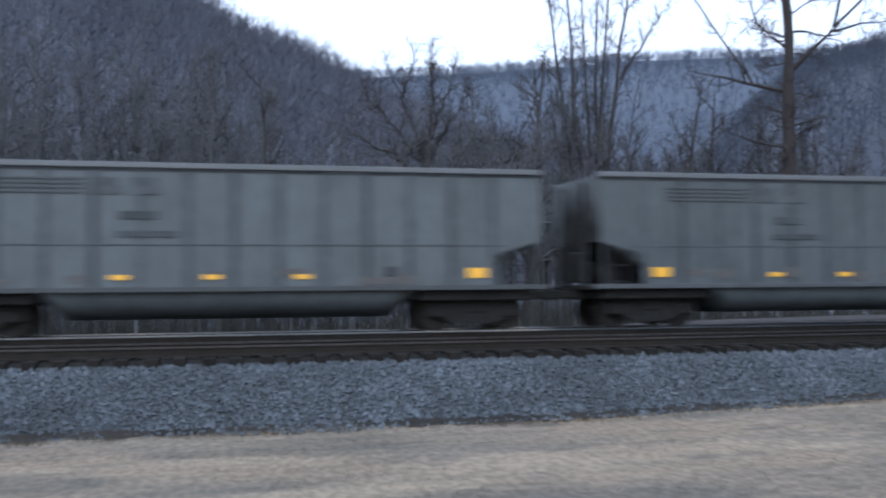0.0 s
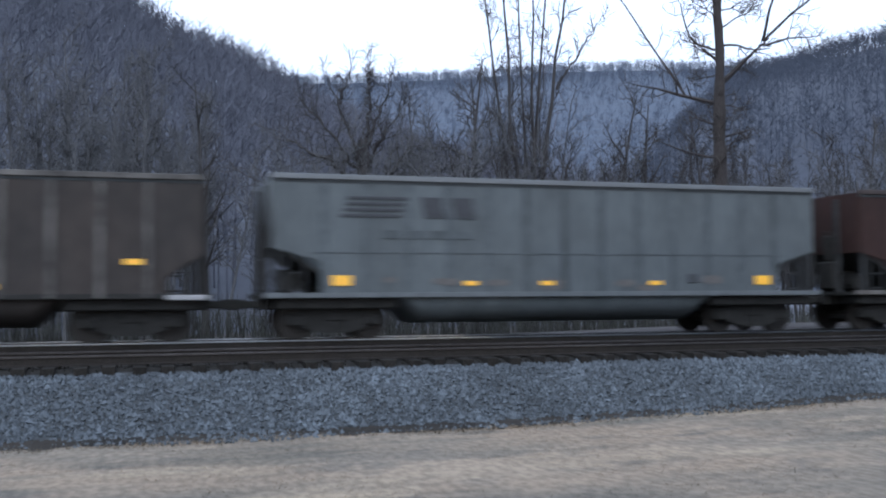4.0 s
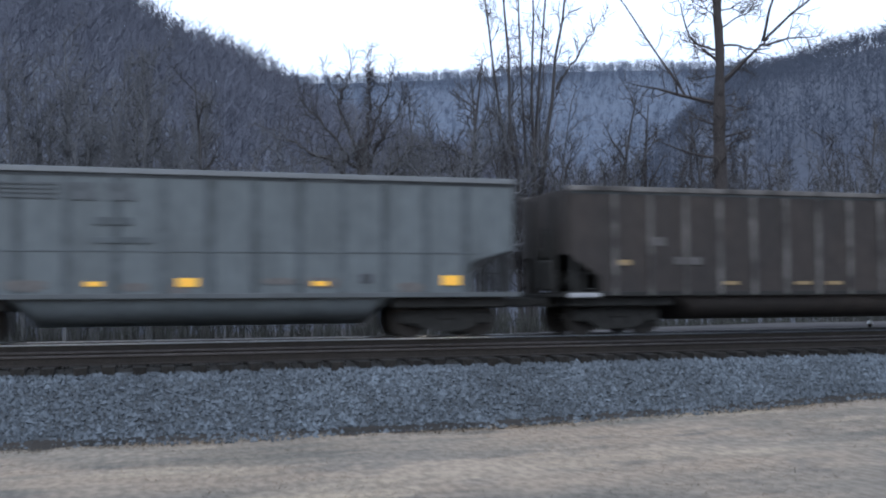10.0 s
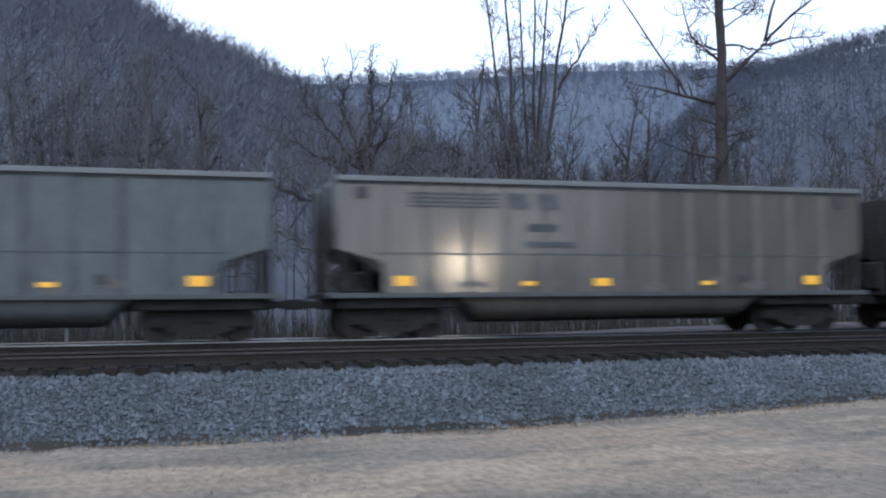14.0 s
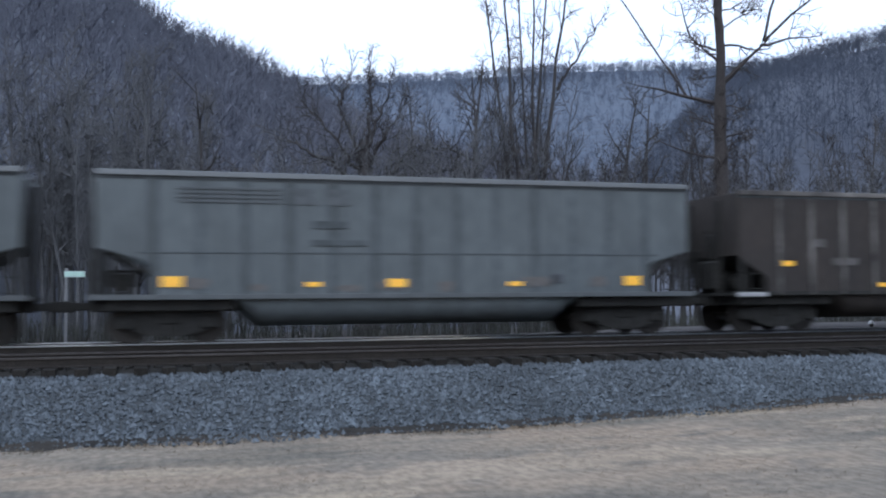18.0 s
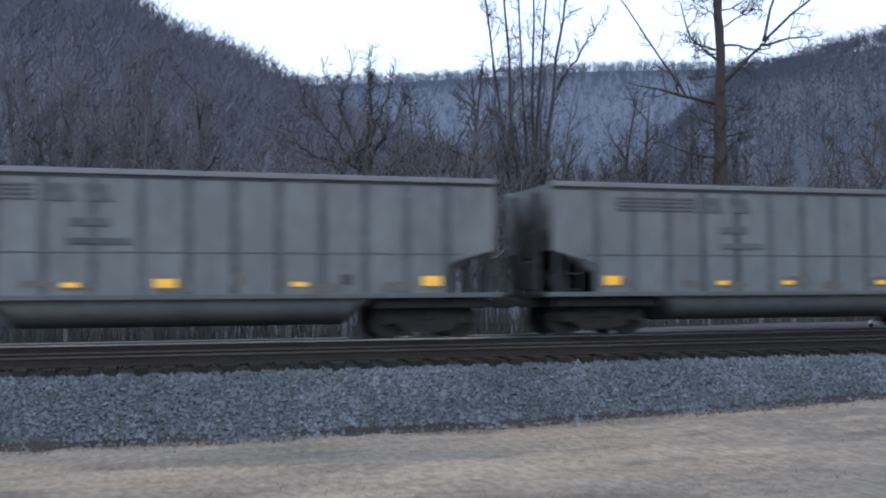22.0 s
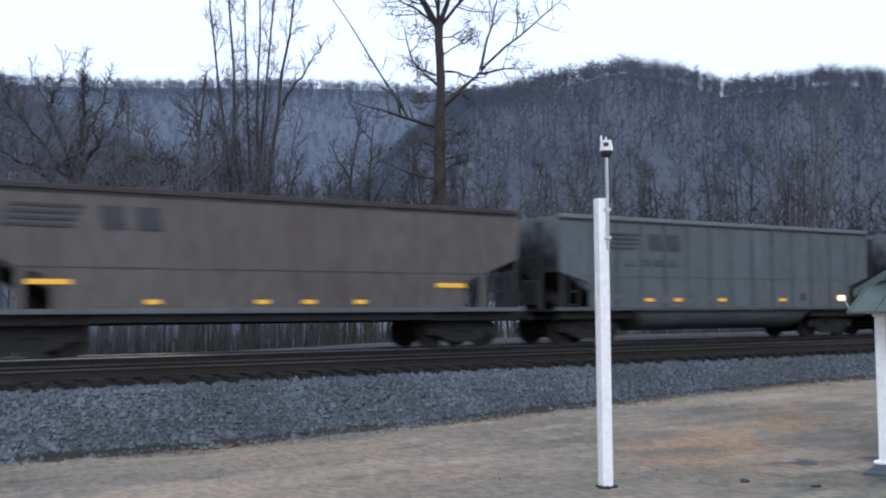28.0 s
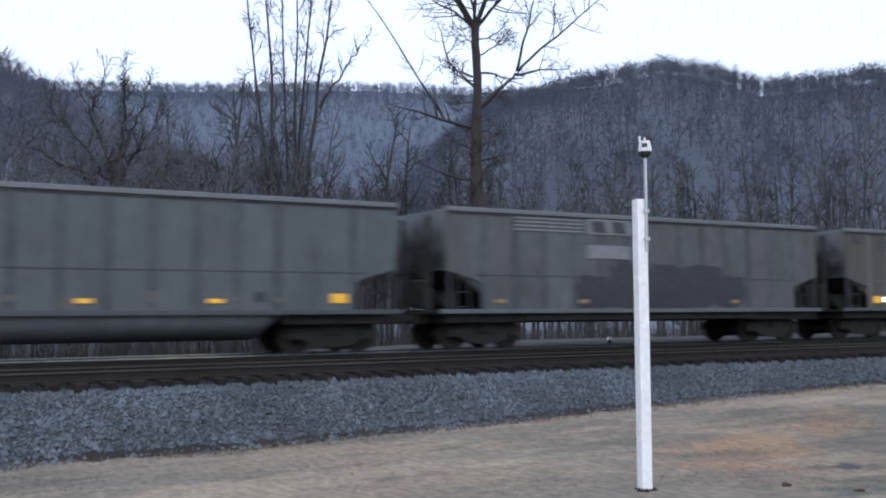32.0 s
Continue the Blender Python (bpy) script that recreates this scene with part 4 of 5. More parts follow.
def build_train():
    for n in range(-9, 36):
        kind = KIND.get(n, "grey")
        car = coal_car(kind, LABELS[kind])
        finish(car, kind, n)
        if n == LONG:
            car.scale = (1 + 1.0 / CAR_LENGTH, 1, 1)
        TRAIN.append((car, 1.614 + 5.69 + CAR_LENGTH * n + (0.5 if n == LONG else 1.0 if n > LONG else 0.0)))


build_train()


def motions():
    for car, start in TRAIN:
        walk(car, [(t, pose(start - s, FAR_Y, RAIL_Z)) for t, s in MOVED])

# ---------------------------------------------------------------- dead weeds beyond the far track
N = 15000
bx = rng.uniform(-32, 95, N)
by = 30.5 + 3.0 * rng.uniform(0, 1, N) + 5.0 * smooth(10, 24, bx)
bh = rng.uniform(0.5, 1.5, N) * (0.75 + 0.35 * np.sin(bx * 0.7) * np.sin(bx * 0.23 + 1)) + 0.25
bz = ground_z(bx, by) - 0.05
ba = rng.uniform(0, 6.28, N)
bw = rng.uniform(0.006, 0.02, N)
foot = np.stack([bx, by, bz], 1)
wide = np.stack([np.cos(ba) * bw, np.sin(ba) * bw, np.zeros(N)], 1)
tip = foot + np.stack([rng.normal(0, 0.16, N) * bh, rng.normal(0, 0.16, N) * bh, bh], 1)
fork = foot + (tip - foot) * rng.uniform(0.3, 0.6, (N, 1))
twig = fork + np.stack([rng.normal(0, 0.2, N), rng.normal(0, 0.2, N), bh * 0.35], 1)
bv = np.stack([foot - wide, foot + wide, tip, fork - wide * 0.7, fork + wide * 0.7, twig], 1).reshape(-1, 3)
tagged(new("weeds", array_mesh("weeds", bv, np.arange(6 * N).reshape(-1, 3), M["brush"])), "tall dead grey-brown weeds beyond the far track", "weeds", kind="stuff")

# ---------------------------------------------------------------- hills and woods
def az(v, keys, vals):
    return np.interp(v, keys, vals)


HILLS = {
    "left": (100, 470, ([-60, -30, -8, -1.4, 2.5, 5.9, 8.3, 12, 18, 26, 36, 50], [160, 200, 164, 133, 114, 104, 92, 74, 55, 36, 20, 6])),
    "middle": (480, 1350, ([-20, 0, 14, 23.5, 29.7, 40, 60], [187, 288, 300, 311, 307, 295, 206])),
    "right": (200, 900, ([10, 18, 24, 28, 31, 33.3, 37.7, 42.6, 45.4, 48, 53.2, 59, 75, 110, 150], [0, 42, 87, 124, 170, 192, 210, 222, 213, 196, 200, 187, 185, 212, 202])),
}


CREST = {"left": 6, "middle": 4, "right": 6}      # how far the crowns stand over the bare crest


def hill_z(which, a, r):
    r0, r1, (k, v) = HILLS[which]
    t = np.clip((r - r0) / (r1 - r0), 0, 1.3)
    rise = np.where(t < 1, t ** 0.9, 1 - 0.5 * (t - 1))
    return -2 + (az(a, k, v) - CREST[which]) * rise + 6 * np.sin(a * 0.9 + r * 0.011) * np.clip(t, 0, 1) * (1 - np.clip(t, 0, 1))


for which in HILLS:
    r0, r1, (k, v) = HILLS[which]
    aa, rr = np.linspace(k[0], k[-1], 130), np.linspace(r0, r1 * 1.25, 26)
    ga, gr = np.meshgrid(aa, rr)
    v3 = np.stack([gr * np.sin(np.radians(ga)), gr * np.cos(np.radians(ga)), hill_z(which, ga, gr)], -1).reshape(-1, 3)
    i = (np.arange(25)[:, None] * 130 + np.arange(129)[None]).ravel()
    # each slope colour includes the haze of its distance
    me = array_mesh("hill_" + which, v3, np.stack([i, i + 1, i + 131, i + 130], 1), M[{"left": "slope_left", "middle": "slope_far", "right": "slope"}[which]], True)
    tagged(new("hill_" + which, me), "leaf-littered valley slope under bare winter woods, haze put into its colour", "hill", kind="structure")


def tubes(seg, sides):
    """Tapered tubes for rows of (x0 y0 z0 r0 x1 y1 z1 r1)."""
    seg = np.asarray(seg, float)
    p, q, r0, r1 = seg[:, 0:3], seg[:, 4:7], seg[:, 3], seg[:, 7]
    d = q - p
    d /= np.linalg.norm(d, axis=1)[:, None] + 1e-9
    ref = np.where(np.abs(d[:, 2:3]) > 0.9, np.array([[1.0, 0, 0]]), np.array([[0, 0, 1.0]]))
    u = np.cross(d, ref)
    u /= np.linalg.norm(u, axis=1)[:, None] + 1e-9
    w = np.cross(d, u)
    a = np.arange(sides) * math.tau / sides
    ring = u[:, None] * np.cos(a)[None, :, None] + w[:, None] * np.sin(a)[None, :, None]
    v = np.concatenate([p[:, None] + ring * r0[:, None, None], q[:, None] + ring * r1[:, None, None]], 1).reshape(-1, 3)
    k = np.arange(sides)
    f = np.stack([k, (k + 1) % sides, sides + (k + 1) % sides, sides + k], 1)
    f = (f[None] + (np.arange(len(seg)) * 2 * sides)[:, None, None]).reshape(-1, 4)
    return v, f


def limb(r, out, p, d, length, rad, steps, level, up=0.15, kids=0, wob=0.18, low=0.25):
    """One limb that wanders and bears smaller ones."""
    p, d = np.array(p, float), np.array(d, float)
    start = rad
    for s in range(steps):
        d = d + r.normal(0, wob, 3) + np.array([0, 0, up])
        d /= np.linalg.norm(d)
        q = p + d * length / steps
        r1 = start * (1 - 0.9 * (s + 1) / steps) + 0.009
        out[level].append((*p, rad, *q, r1))
        if level < 3 and kids and s / steps >= low - 0.01:
            for _ in range(kids):
                side = np.cross(d, r.normal(0, 1, 3))
                side /= np.linalg.norm(side) + 1e-9
                c = d * r.uniform(0.35, 0.8) + side
                c /= np.linalg.norm(c)
                left = length * (1 - s / steps)
                limb(r, out, p + (q - p) * r.uniform(0, 1), c, max(0.5, left * r.uniform(0.35, 0.7)), rad * r.uniform(0.4, 0.6), 3 if level else 4, level + 1, up * 0.8, max(1, kids - 1) if level < 2 else 0, wob * 1.2, 0.2)
        p, rad = q, r1


def trunk_limbs(r, out, height, rad, first=0.3, count=16, reach=0.3, rise=0.7, lean=(0, 0), kids=2, taper=0.9):
    """A straight stem with limbs all round it."""
    p, steps = np.zeros(3), 9
    d = np.array([lean[0], lean[1], 1.0])
    nodes = [p]
    for s in range(steps):
        d = d + np.array([*r.normal(0, 0.035, 2), 0])
        d /= np.linalg.norm(d)
        q = p + d * height / steps
        r0, r1 = rad * (1 - taper * s / steps), rad * (1 - taper * (s + 1) / steps)
        if s == 0:
            r0 *= 1.35
        out[0].append((*p, r0, *q, r1))
        p = q
        nodes.append(p)
    nodes = np.array(nodes)
    for k in range(count):
        h = first + (0.97 - first) * (k + r.uniform(0, 0.9)) / count
        i = min(int(h * steps), steps - 1)
        base = nodes[i] + (nodes[i + 1] - nodes[i]) * (h * steps - i)
        a = r.uniform(0, math.tau)
        c = np.array([math.cos(a), math.sin(a), rise * r.uniform(0.5, 1.4)])
        limb(r, out, base, c / np.linalg.norm(c), height * reach * r.uniform(0.6, 1.1) * (1.15 - 0.75 * h), rad * (1 - 0.85 * h) * 0.5 + 0.01, 4, 1, 0.12, kids)


def tree_parts(out, bark="bark", sides=7):
    a = tubes(out[0], sides)
    b = [tubes(out[k], s) for k, s in ((1, 4), (2, 3), (3, 3)) if out[k]]
    off, vs, fs = 0, [], []
    for v, f in b:
        # all faces as quads
        vs.append(v)
        fs.append(f + off)
        off += len(v)
    return array_mesh("trunk", *a, M[bark], True), array_mesh("crown", np.concatenate(vs), np.concatenate(fs), M[bark])


def plant(meshes, x, y, z, spin, scale, label, group=""):
    t = tagged(new("bare_tree"), label, "tree", group)
    t.matrix_basis = pose(x, y, z, 0, 0, spin) @ Matrix.Diagonal((scale, scale, scale, 1))
    part("trunk", meshes[0], None, t)
    part("crown", meshes[1], None, t)
    return t


def make_tree(seed, **k):
    r, out = np.random.default_rng(seed), [[], [], [], []]
    trunk_limbs(r, out, **k)
    return out


# one tall tree with a straight stem, a strong limb to one side, and a crown high up
def tall_tree():
    r, out = np.random.default_rng(11), [[], [], [], []]
    z, x, w, top = -1.0, 0.2, 0.46, 17.7
    while z < top - 0.01:     # the stem: knotty with old vines below the first limb, smooth above
        h = z + 18.7 / 34
        w1 = np.interp(h, [-1, 1, 8, 12.6, 13.6, 17.0, 17.7], [0.42, 0.33, 0.315, 0.29, 0.22, 0.2, 0.24]) * r.uniform(0.93, 1.08)
        x1 = np.interp(h, [-1, 6, 11, 14, 17.7], [0.2, -0.02, -0.06, 0.04, -0.05]) + r.normal(0, 0.022)
        out[0].append((x, 0, z, w, x1, 0, h, w1))
        if 3 < h < 13.2:
            for _ in range(5):
                a = r.uniform(0, math.tau)
                limb(r, out, (x + 0.3 * math.cos(a), 0.3 * math.sin(a), h), (math.cos(a) * 0.5, math.sin(a) * 0.5, r.uniform(-0.3, 0.8)), r.uniform(0.25, 0.9), 0.03, 3, 2, 0.1, 1, 0.3)
        z, x, w = h, x1, w1
    limb(r, out, (0.1, 0, 13.4), (0.70, 0.1, 0.70), 3.2, 0.14, 5, 1, 0.0, 2, 0.06, 0.5)
    limb(r, out, (2.1, 0.2, 15.4), (0.25, 0.1, 1.0), 4.6, 0.07, 6, 1, 0.02, 3, 0.10)
    limb(r, out, (2.1, 0.2, 15.4), (0.85, -0.1, 0.75), 6.0, 0.065, 7, 1, 0.0, 3, 0.08)
    limb(r, out, (1.9, 0.2, 15.2), (0.98, 0.1, 0.0), 3.0, 0.06, 6, 1, 0.0, 3, 0.12)
    limb(r, out, (0.1, 0, 15.2), (0.95, 0.1, 0.25), 2.4, 0.06, 6, 1, 0.03, 2, 0.22)
    limb(r, out, (0, 0, 14.4), (-0.75, -0.1, 0.65), 1.5, 0.09, 4, 1, 0.0, 1, 0.08)
    limb(r, out, (-1.0, -0.1, 15.3), (-0.9, 0.0, 0.05), 3.0, 0.045, 7, 1, 0.03, 2, 0.24)
    limb(r, out, (-0.2, 0, 15.0), (-0.8, 0.2, 0.55), 1.8, 0.06, 4, 1, 0.0, 3, 0.12)
    limb(r, out, (0, 0, 12.4), (-0.95, 0.1, 0.26), 4.3, 0.11, 7, 1, 0.0, 2, 0.07)
    limb(r, out, (-1.55, 0.15, 12.78), (-0.49, 0.1, 0.86), 9.0, 0.06, 12, 2, 0.0, 0, 0.025)
    for k in range(9):
        u = r.uniform(0.15, 0.95) * 9.0
        limb(r, out, (-1.55 - 0.49 * u, 0.15 + 0.1 * u, 12.78 + 0.86 * u), (r.choice([-1, 1]) * 0.8, 0.2, 0.55), r.uniform(0.4, 1.1), 0.02, 4, 2, 0.05, 1, 0.3)
    limb(r, out, (0, 0, 11.3), (-0.9, -0.3, 0.15), 1.6, 0.06, 4, 1, 0.0, 2, 0.12)
    limb(r, out, (0, 0, 9.8), (-0.98, 0.2, 0.05), 3.3, 0.06, 6, 1, 0.02, 1, 0.10)
    limb(r, out, (0.2, 0, 10.8), (0.8, -0.3, 0.2), 1.5, 0.05, 4, 1, 0.0, 2, 0.12)
    for z0, dx, dz, n in ((14.1, 1, 0.3, 2.2), (14.8, -1, 0.35, 2.0), (16.0, 1, 0.6, 2.6), (16.4, -1, 0.5, 2.4), (16.9, 1, 0.2, 1.8), (13.8, -1, -0.1, 1.4), (12.2, 1, 0.1, 1.5), (10.2, 1, 0.3, 1.6)):
        limb(r, out, (0, 0, z0), (dx * 0.9, r.normal(0, 0.4), dz), n, 0.035, 6, 1, 0.0, 3, 0.2)
    for a, e, w in ((3.3, 0.62, 0.09), (2.7, 0.30, 0.12), (0.3, 0.25, 0.13), (0.1, 0.75, 0.09), (1.6, 0.5, 0.09), (4.7, 0.5, 0.09), (2.2, 0.75, 0.07), (5.6, 0.6, 0.08), (3.9, 0.9, 0.06)):
        limb(r, out, (x, 0, top - 0.3), (math.cos(a) * e, math.sin(a) * e, 0.85), 6.0, w, 8, 1, 0.05, 3, 0.1, 0.2)
    return tree_parts(out, "bark_tall", 10)


def many_stemmed(seed, stems, height, rad, spread, kids=2, taper=0.85, first=0.3, count=9, reach=0.2, bark="bark_near"):
    r, out = np.random.default_rng(seed), [[], [], [], []]
    for k in range(stems):
        a = k * math.tau / stems + 0.4
        one = [[], [], [], []]
        trunk_limbs(r, one, height * r.uniform(0.8, 1.05), rad * r.uniform(0.8, 1.1), first=first, count=count, reach=reach, rise=1.3, lean=(spread * math.cos(a) * r.uniform(0.6, 1.2), spread * 0.6 * math.sin(a)), kids=kids, taper=taper)
        for i in range(4):
            out[i] += [(p[0] + 0.35 * math.cos(a), p[1] + 0.3 * math.sin(a), *p[2:4], p[4] + 0.35 * math.cos(a), p[5] + 0.3 * math.sin(a), *p[6:]) for p in one[i]]
    return tree_parts(out, bark)


def stem(r, out, pts, radii, twigs, reach, level=0, up=0.25):
    """A stem through given points, smoothed and a little crooked, with twigs along it."""
    pts, n = np.array(pts, float), 14
    t = np.linspace(0, len(pts) - 1, n + 1)
    line = np.stack([np.interp(t, np.arange(len(pts)), pts[:, k]) for k in range(3)], 1)
    line[1:-1] = (line[:-2] + 2 * line[1:-1] + line[2:]) / 4 + r.normal(0, 0.07, (n - 1, 3))
    rad = np.interp(t, np.arange(len(radii)) * (len(pts) - 1) / (len(radii) - 1), radii)
    for k in range(n):
        out[level].append((*line[k], rad[k], *line[k + 1], rad[k + 1]))
        for _ in range(twigs if k > 1 else 0):
            d = line[k + 1] - line[k]
            side = np.cross(d, r.normal(0, 1, 3))
            c = d / np.linalg.norm(d) * r.uniform(0.6, 1.3) + side / (np.linalg.norm(side) + 1e-9)
            limb(r, out, line[k] + d * r.uniform(0, 1), c / np.linalg.norm(c), reach * r.uniform(0.4, 1.1), max(0.014, rad[k] * 0.3), 4, level + 1, up, 2, 0.14, 0.2)


def leader_tree():
    """Six tall leaders that part low down."""
    r, out = np.random.default_rng(31), [[], [], [], []]
    for x8, x20, y, w in ((-0.95, -2.4, 0.3, 0.11), (-0.5, -1.4, -0.5, 0.14), (-0.2, -0.5, 0.5, 0.09), (0.25, 0.3, -0.3, 0.11), (0.3, 1.1, 0.4, 0.12), (0.65, 2.2, -0.2, 0.15)):
        stem(r, out, [(x8 * 0.25, y * 0.3, -0.5), (x8 * 0.6, y * 0.7, 5), (x8, y, 9.5), ((x8 + x20) / 2 - 0.1, y * 1.3, 15), (x20, y * 1.6, 21), (x20 * 1.15, y * 1.8, 25)], (w * 1.2, w, w * 0.85, w * 0.6, 0.04, 0.015), 2, 1.9)
    stem(r, out, [(1.55, -0.2, 14.6), (2.3, -0.3, 15.8), (3.2, -0.3, 17.2), (4.1, -0.4, 18.6)], (0.09, 0.05, 0.015), 1, 1.0, 1)
    for k in range(14):      # suckers and side shoots round the foot
        a = r.uniform(0, math.tau)
        stem(r, out, [(0, 0, 2 + k * 0.3), (1.2 * math.cos(a), 1.0 * math.sin(a), 6), (2.4 * math.cos(a), 1.6 * math.sin(a), 10 + k * 0.5)], (0.07, 0.05, 0.02), 2, 1.6, 1)
    return tree_parts(out, "bark", 8)


def spreading_tree():
    """A low dark tree with wide crooked limbs and two broken leaders."""
    r, out = np.random.default_rng(32), [[], [], [], []]
    stem(r, out, [(0, 0, -0.5), (0.1, 0, 5), (0.0, 0, 9), (0.15, 0, 11)], (0.5, 0.4, 0.36, 0.28), 1, 2.2)
    for pts, w in (([(-0.1, 0, 8.6), (-1.6, 0.3, 10.2), (-3.0, 0.4, 10.6), (-4.2, 0.5, 11.6)], 0.17), ([(0.2, 0, 8.2), (1.4, -0.2, 9.4), (2.3, -0.3, 10.6), (3.4, -0.3, 10.8)], 0.18), ([(-0.2, 0, 10.4), (-0.8, 0.2, 12.0), (-1.3, 0.3, 13.2), (-2.0, 0.4, 15.0)], 0.1),
                   ([(-1.2, 0.3, 12.9), (-0.9, 0.3, 13.6), (-0.4, 0.2, 15.2)], 0.08), ([(0.2, 0, 10.8), (0.35, 0.1, 12.6), (0.4, 0.1, 14.2), (0.45, 0.1, 15.6)], 0.1), ([(0, 0, 7.2), (-2.0, -0.5, 8.0), (-4.0, -0.8, 8.4), (-6.0, -1, 9.6)], 0.13),
                   ([(0.1, 0.2, 7.6), (2.2, 0.6, 8.6), (4.2, 0.8, 10.0)], 0.12), ([(0, 0, 9.6), (1.2, 0.6, 11.4), (2.2, 0.9, 13.2)], 0.11), ([(-0.1, 0, 9.2), (-1.8, -0.6, 11.8), (-3.0, -0.8, 13.0)], 0.1), ([(0.1, 0, 10.4), (1.0, -0.6, 12.6), (1.5, -0.8, 14.4)], 0.09)):
        stem(r, out, pts, (w, w * 0.7, w * 0.35, 0.015), 1 if pts[-1][2] > 14 else 2, 0.9 if pts[-1][2] > 14 else 1.7, 1, 0.15)
    for _ in range(45):      # an ivied leader
        z = r.uniform(12.2, 14.8)
        limb(r, out, (0.38, 0.1, z), (*r.normal(0, 1, 2), 0.7), r.uniform(0.15, 0.4), 0.025, 3, 2, 0.1, 1, 0.35)
    return tree_parts(out, "bark", 9)


def crooked_tree(seed, flip):
    """A low tree whose limbs arch out sideways."""
    r, out = np.random.default_rng(seed), [[], [], [], []]
    stem(r, out, [(0, 0, -0.5), (0.2 * flip, 0, 3.5), (-0.2 * flip, 0, 6.5), (0.3 * flip, 0, 9.5)], (0.26, 0.2, 0.15, 0.06), 1, 1.8)
    for z, x, top, w in ((5.2, 3.6, 8.6, 0.11), (6.4, -3.0, 9.2, 0.1), (4.2, -4.0, 7.4, 0.1), (7.6, 2.2, 11.0, 0.08), (8.2, -1.6, 11.4, 0.07)):
        stem(r, out, [(0, 0, z), (x * flip * 0.4, 0.2, z + 0.9), (x * flip * 0.8, 0.3, z + 1.3), (x * flip, 0.4, top)], (w, w * 0.7, w * 0.45, 0.015), 2, 1.5, 1, 0.2)
    return tree_parts(out, "bark_near", 8)


CROOKED = [crooked_tree(51, 1), crooked_tree(52, -1)]
for k, (x, y, s) in enumerate(((13.2, 45.5, 1.0), (8.0, 46.5, 1.0), (15.6, 47.0, 1.1), (24.0, 50.5, 1.0), (30.5, 46.0, 0.9), (35.2, 43.0, 0.95), (40.5, 44.5, 1.0), (46.0, 40.5, 0.9))):
    plant(CROOKED[k % 2], x, y, -1.0, 180 * (k // 2 % 2) - 15, s, "low bare tree with crooked arching limbs", "riverside trees")
plant(tall_tree(), 26.5, 42.1, -1.0, -24, 1, "tall bare tree with a straight stem and long side limb", "riverside trees")
plant(leader_tree(), 20.3, 51.3, -1.1, -21.6, 1, "bare many-stemmed tree with tall slender leaders", "riverside trees")
plant(spreading_tree(), 10.5, 49.0, -1.0, -12, 1, "low spreading bare tree with a dark bushy crown", "riverside trees")
plant(many_stemmed(21, 5, 16.5, 0.2, 0.10), 51.3, 39.8, -1.0, 0, 1, "bare many-stemmed tree beside the water", "riverside trees")
# same trees twice: pale bark paints in haze and light, dark bark without
KINDS, DUSKY = [[tree_parts(make_tree(40 + k, height=14 + k % 3, rad=0.13 + 0.02 * (k % 3), first=0.22 + 0.05 * (k % 4), count=18, reach=0.2 + 0.03 * (k % 3), rise=1.5, kids=2), bark) for k in range(3, 9)] for bark in ("bark_near", "bark")]
STOUT = [tree_parts(make_tree(70 + k, height=14, rad=0.24, first=0.22, count=11, reach=0.27, rise=0.9, kids=2), "bark") for k in range(3)]
SLIM = [(27.1, 55.8, 1.12), (29.2, 54.8, 1.08), (18.9, 59.0, 1.3), (16.6, 60.2, 1.15), (21.2, 62.5, 1.3), (4.3, 71.7, 1.35), (1.2, 74.0, 1.3), (-0.5, 78.3, 1.3), (-6.3, 80.1, 1.3), (42.4, 44.8, 0.75), (37.8, 47.4, 0.8), (55.4, 48.9, 0.95), (33.5, 50.0, 0.7), (13.5, 60.0, 0.9)]
for k, (x, y, s) in enumerate(SLIM):
    plant(STOUT[k % 3], x, y, -1.2, 47 * k, s, "slender bare tree on the valley floor", "riverside trees")
r = np.random.default_rng(77)
FLOOR = []
for k in range(520):
    a, d, s = r.uniform(-18, 82), 56 + 100 * r.uniform(0, 1) ** 1.2, r.uniform(0.55, 0.95)
    if k % 2 and k < 330:
        a, d, s = r.uniform(-18, 3.5), r.uniform(66, 130), r.uniform(1.0, 1.45)
    if k >= 330:
        a, d, s = r.uniform(10, 58), r.uniform(60, 110), r.uniform(0.7, 1.0)
    FLOOR.append((d, d * math.sin(math.radians(a)), d * math.cos(math.radians(a)), s, r.integers(6), r.uniform(0, 360)))
FLOOR.sort()
for d, x, y, s, which, spin in FLOOR[:275]:
    plant((DUSKY if x > 0.42 * y else KINDS)[which], x, y, -1.3, spin, s, "slender bare tree in the woods beyond the line", "riverside trees")


def spikes(rows):
    """Three-sided twigs that run out to a point, for rows of (x0 y0 z0 r0 x1 y1 z1)."""
    rows = np.asarray(rows, float)
    p, q, r0 = rows[:, 0:3], rows[:, 4:7], rows[:, 3]
    d = (q - p) / (np.linalg.norm(q - p, axis=1)[:, None] + 1e-9)
    ref = np.where(np.abs(d[:, 2:3]) > 0.9, np.array([[1.0, 0, 0]]), np.array([[0, 0, 1.0]]))
    u = np.cross(d, ref)
    u /= np.linalg.norm(u, axis=1)[:, None] + 1e-9
    w = np.cross(d, u)
    a = np.arange(3) * math.tau / 3
    ring = p[:, None] + (u[:, None] * np.cos(a)[None, :, None] + w[:, None] * np.sin(a)[None, :, None]) * r0[:, None, None]
    v = np.concatenate([ring, q[:, None]], 1).reshape(-1, 3)
    f = np.array([(0, 1, 3), (1, 2, 3), (2, 0, 3)])
    return v, (f[None] + (np.arange(len(rows)) * 4)[:, None, None]).reshape(-1, 3)


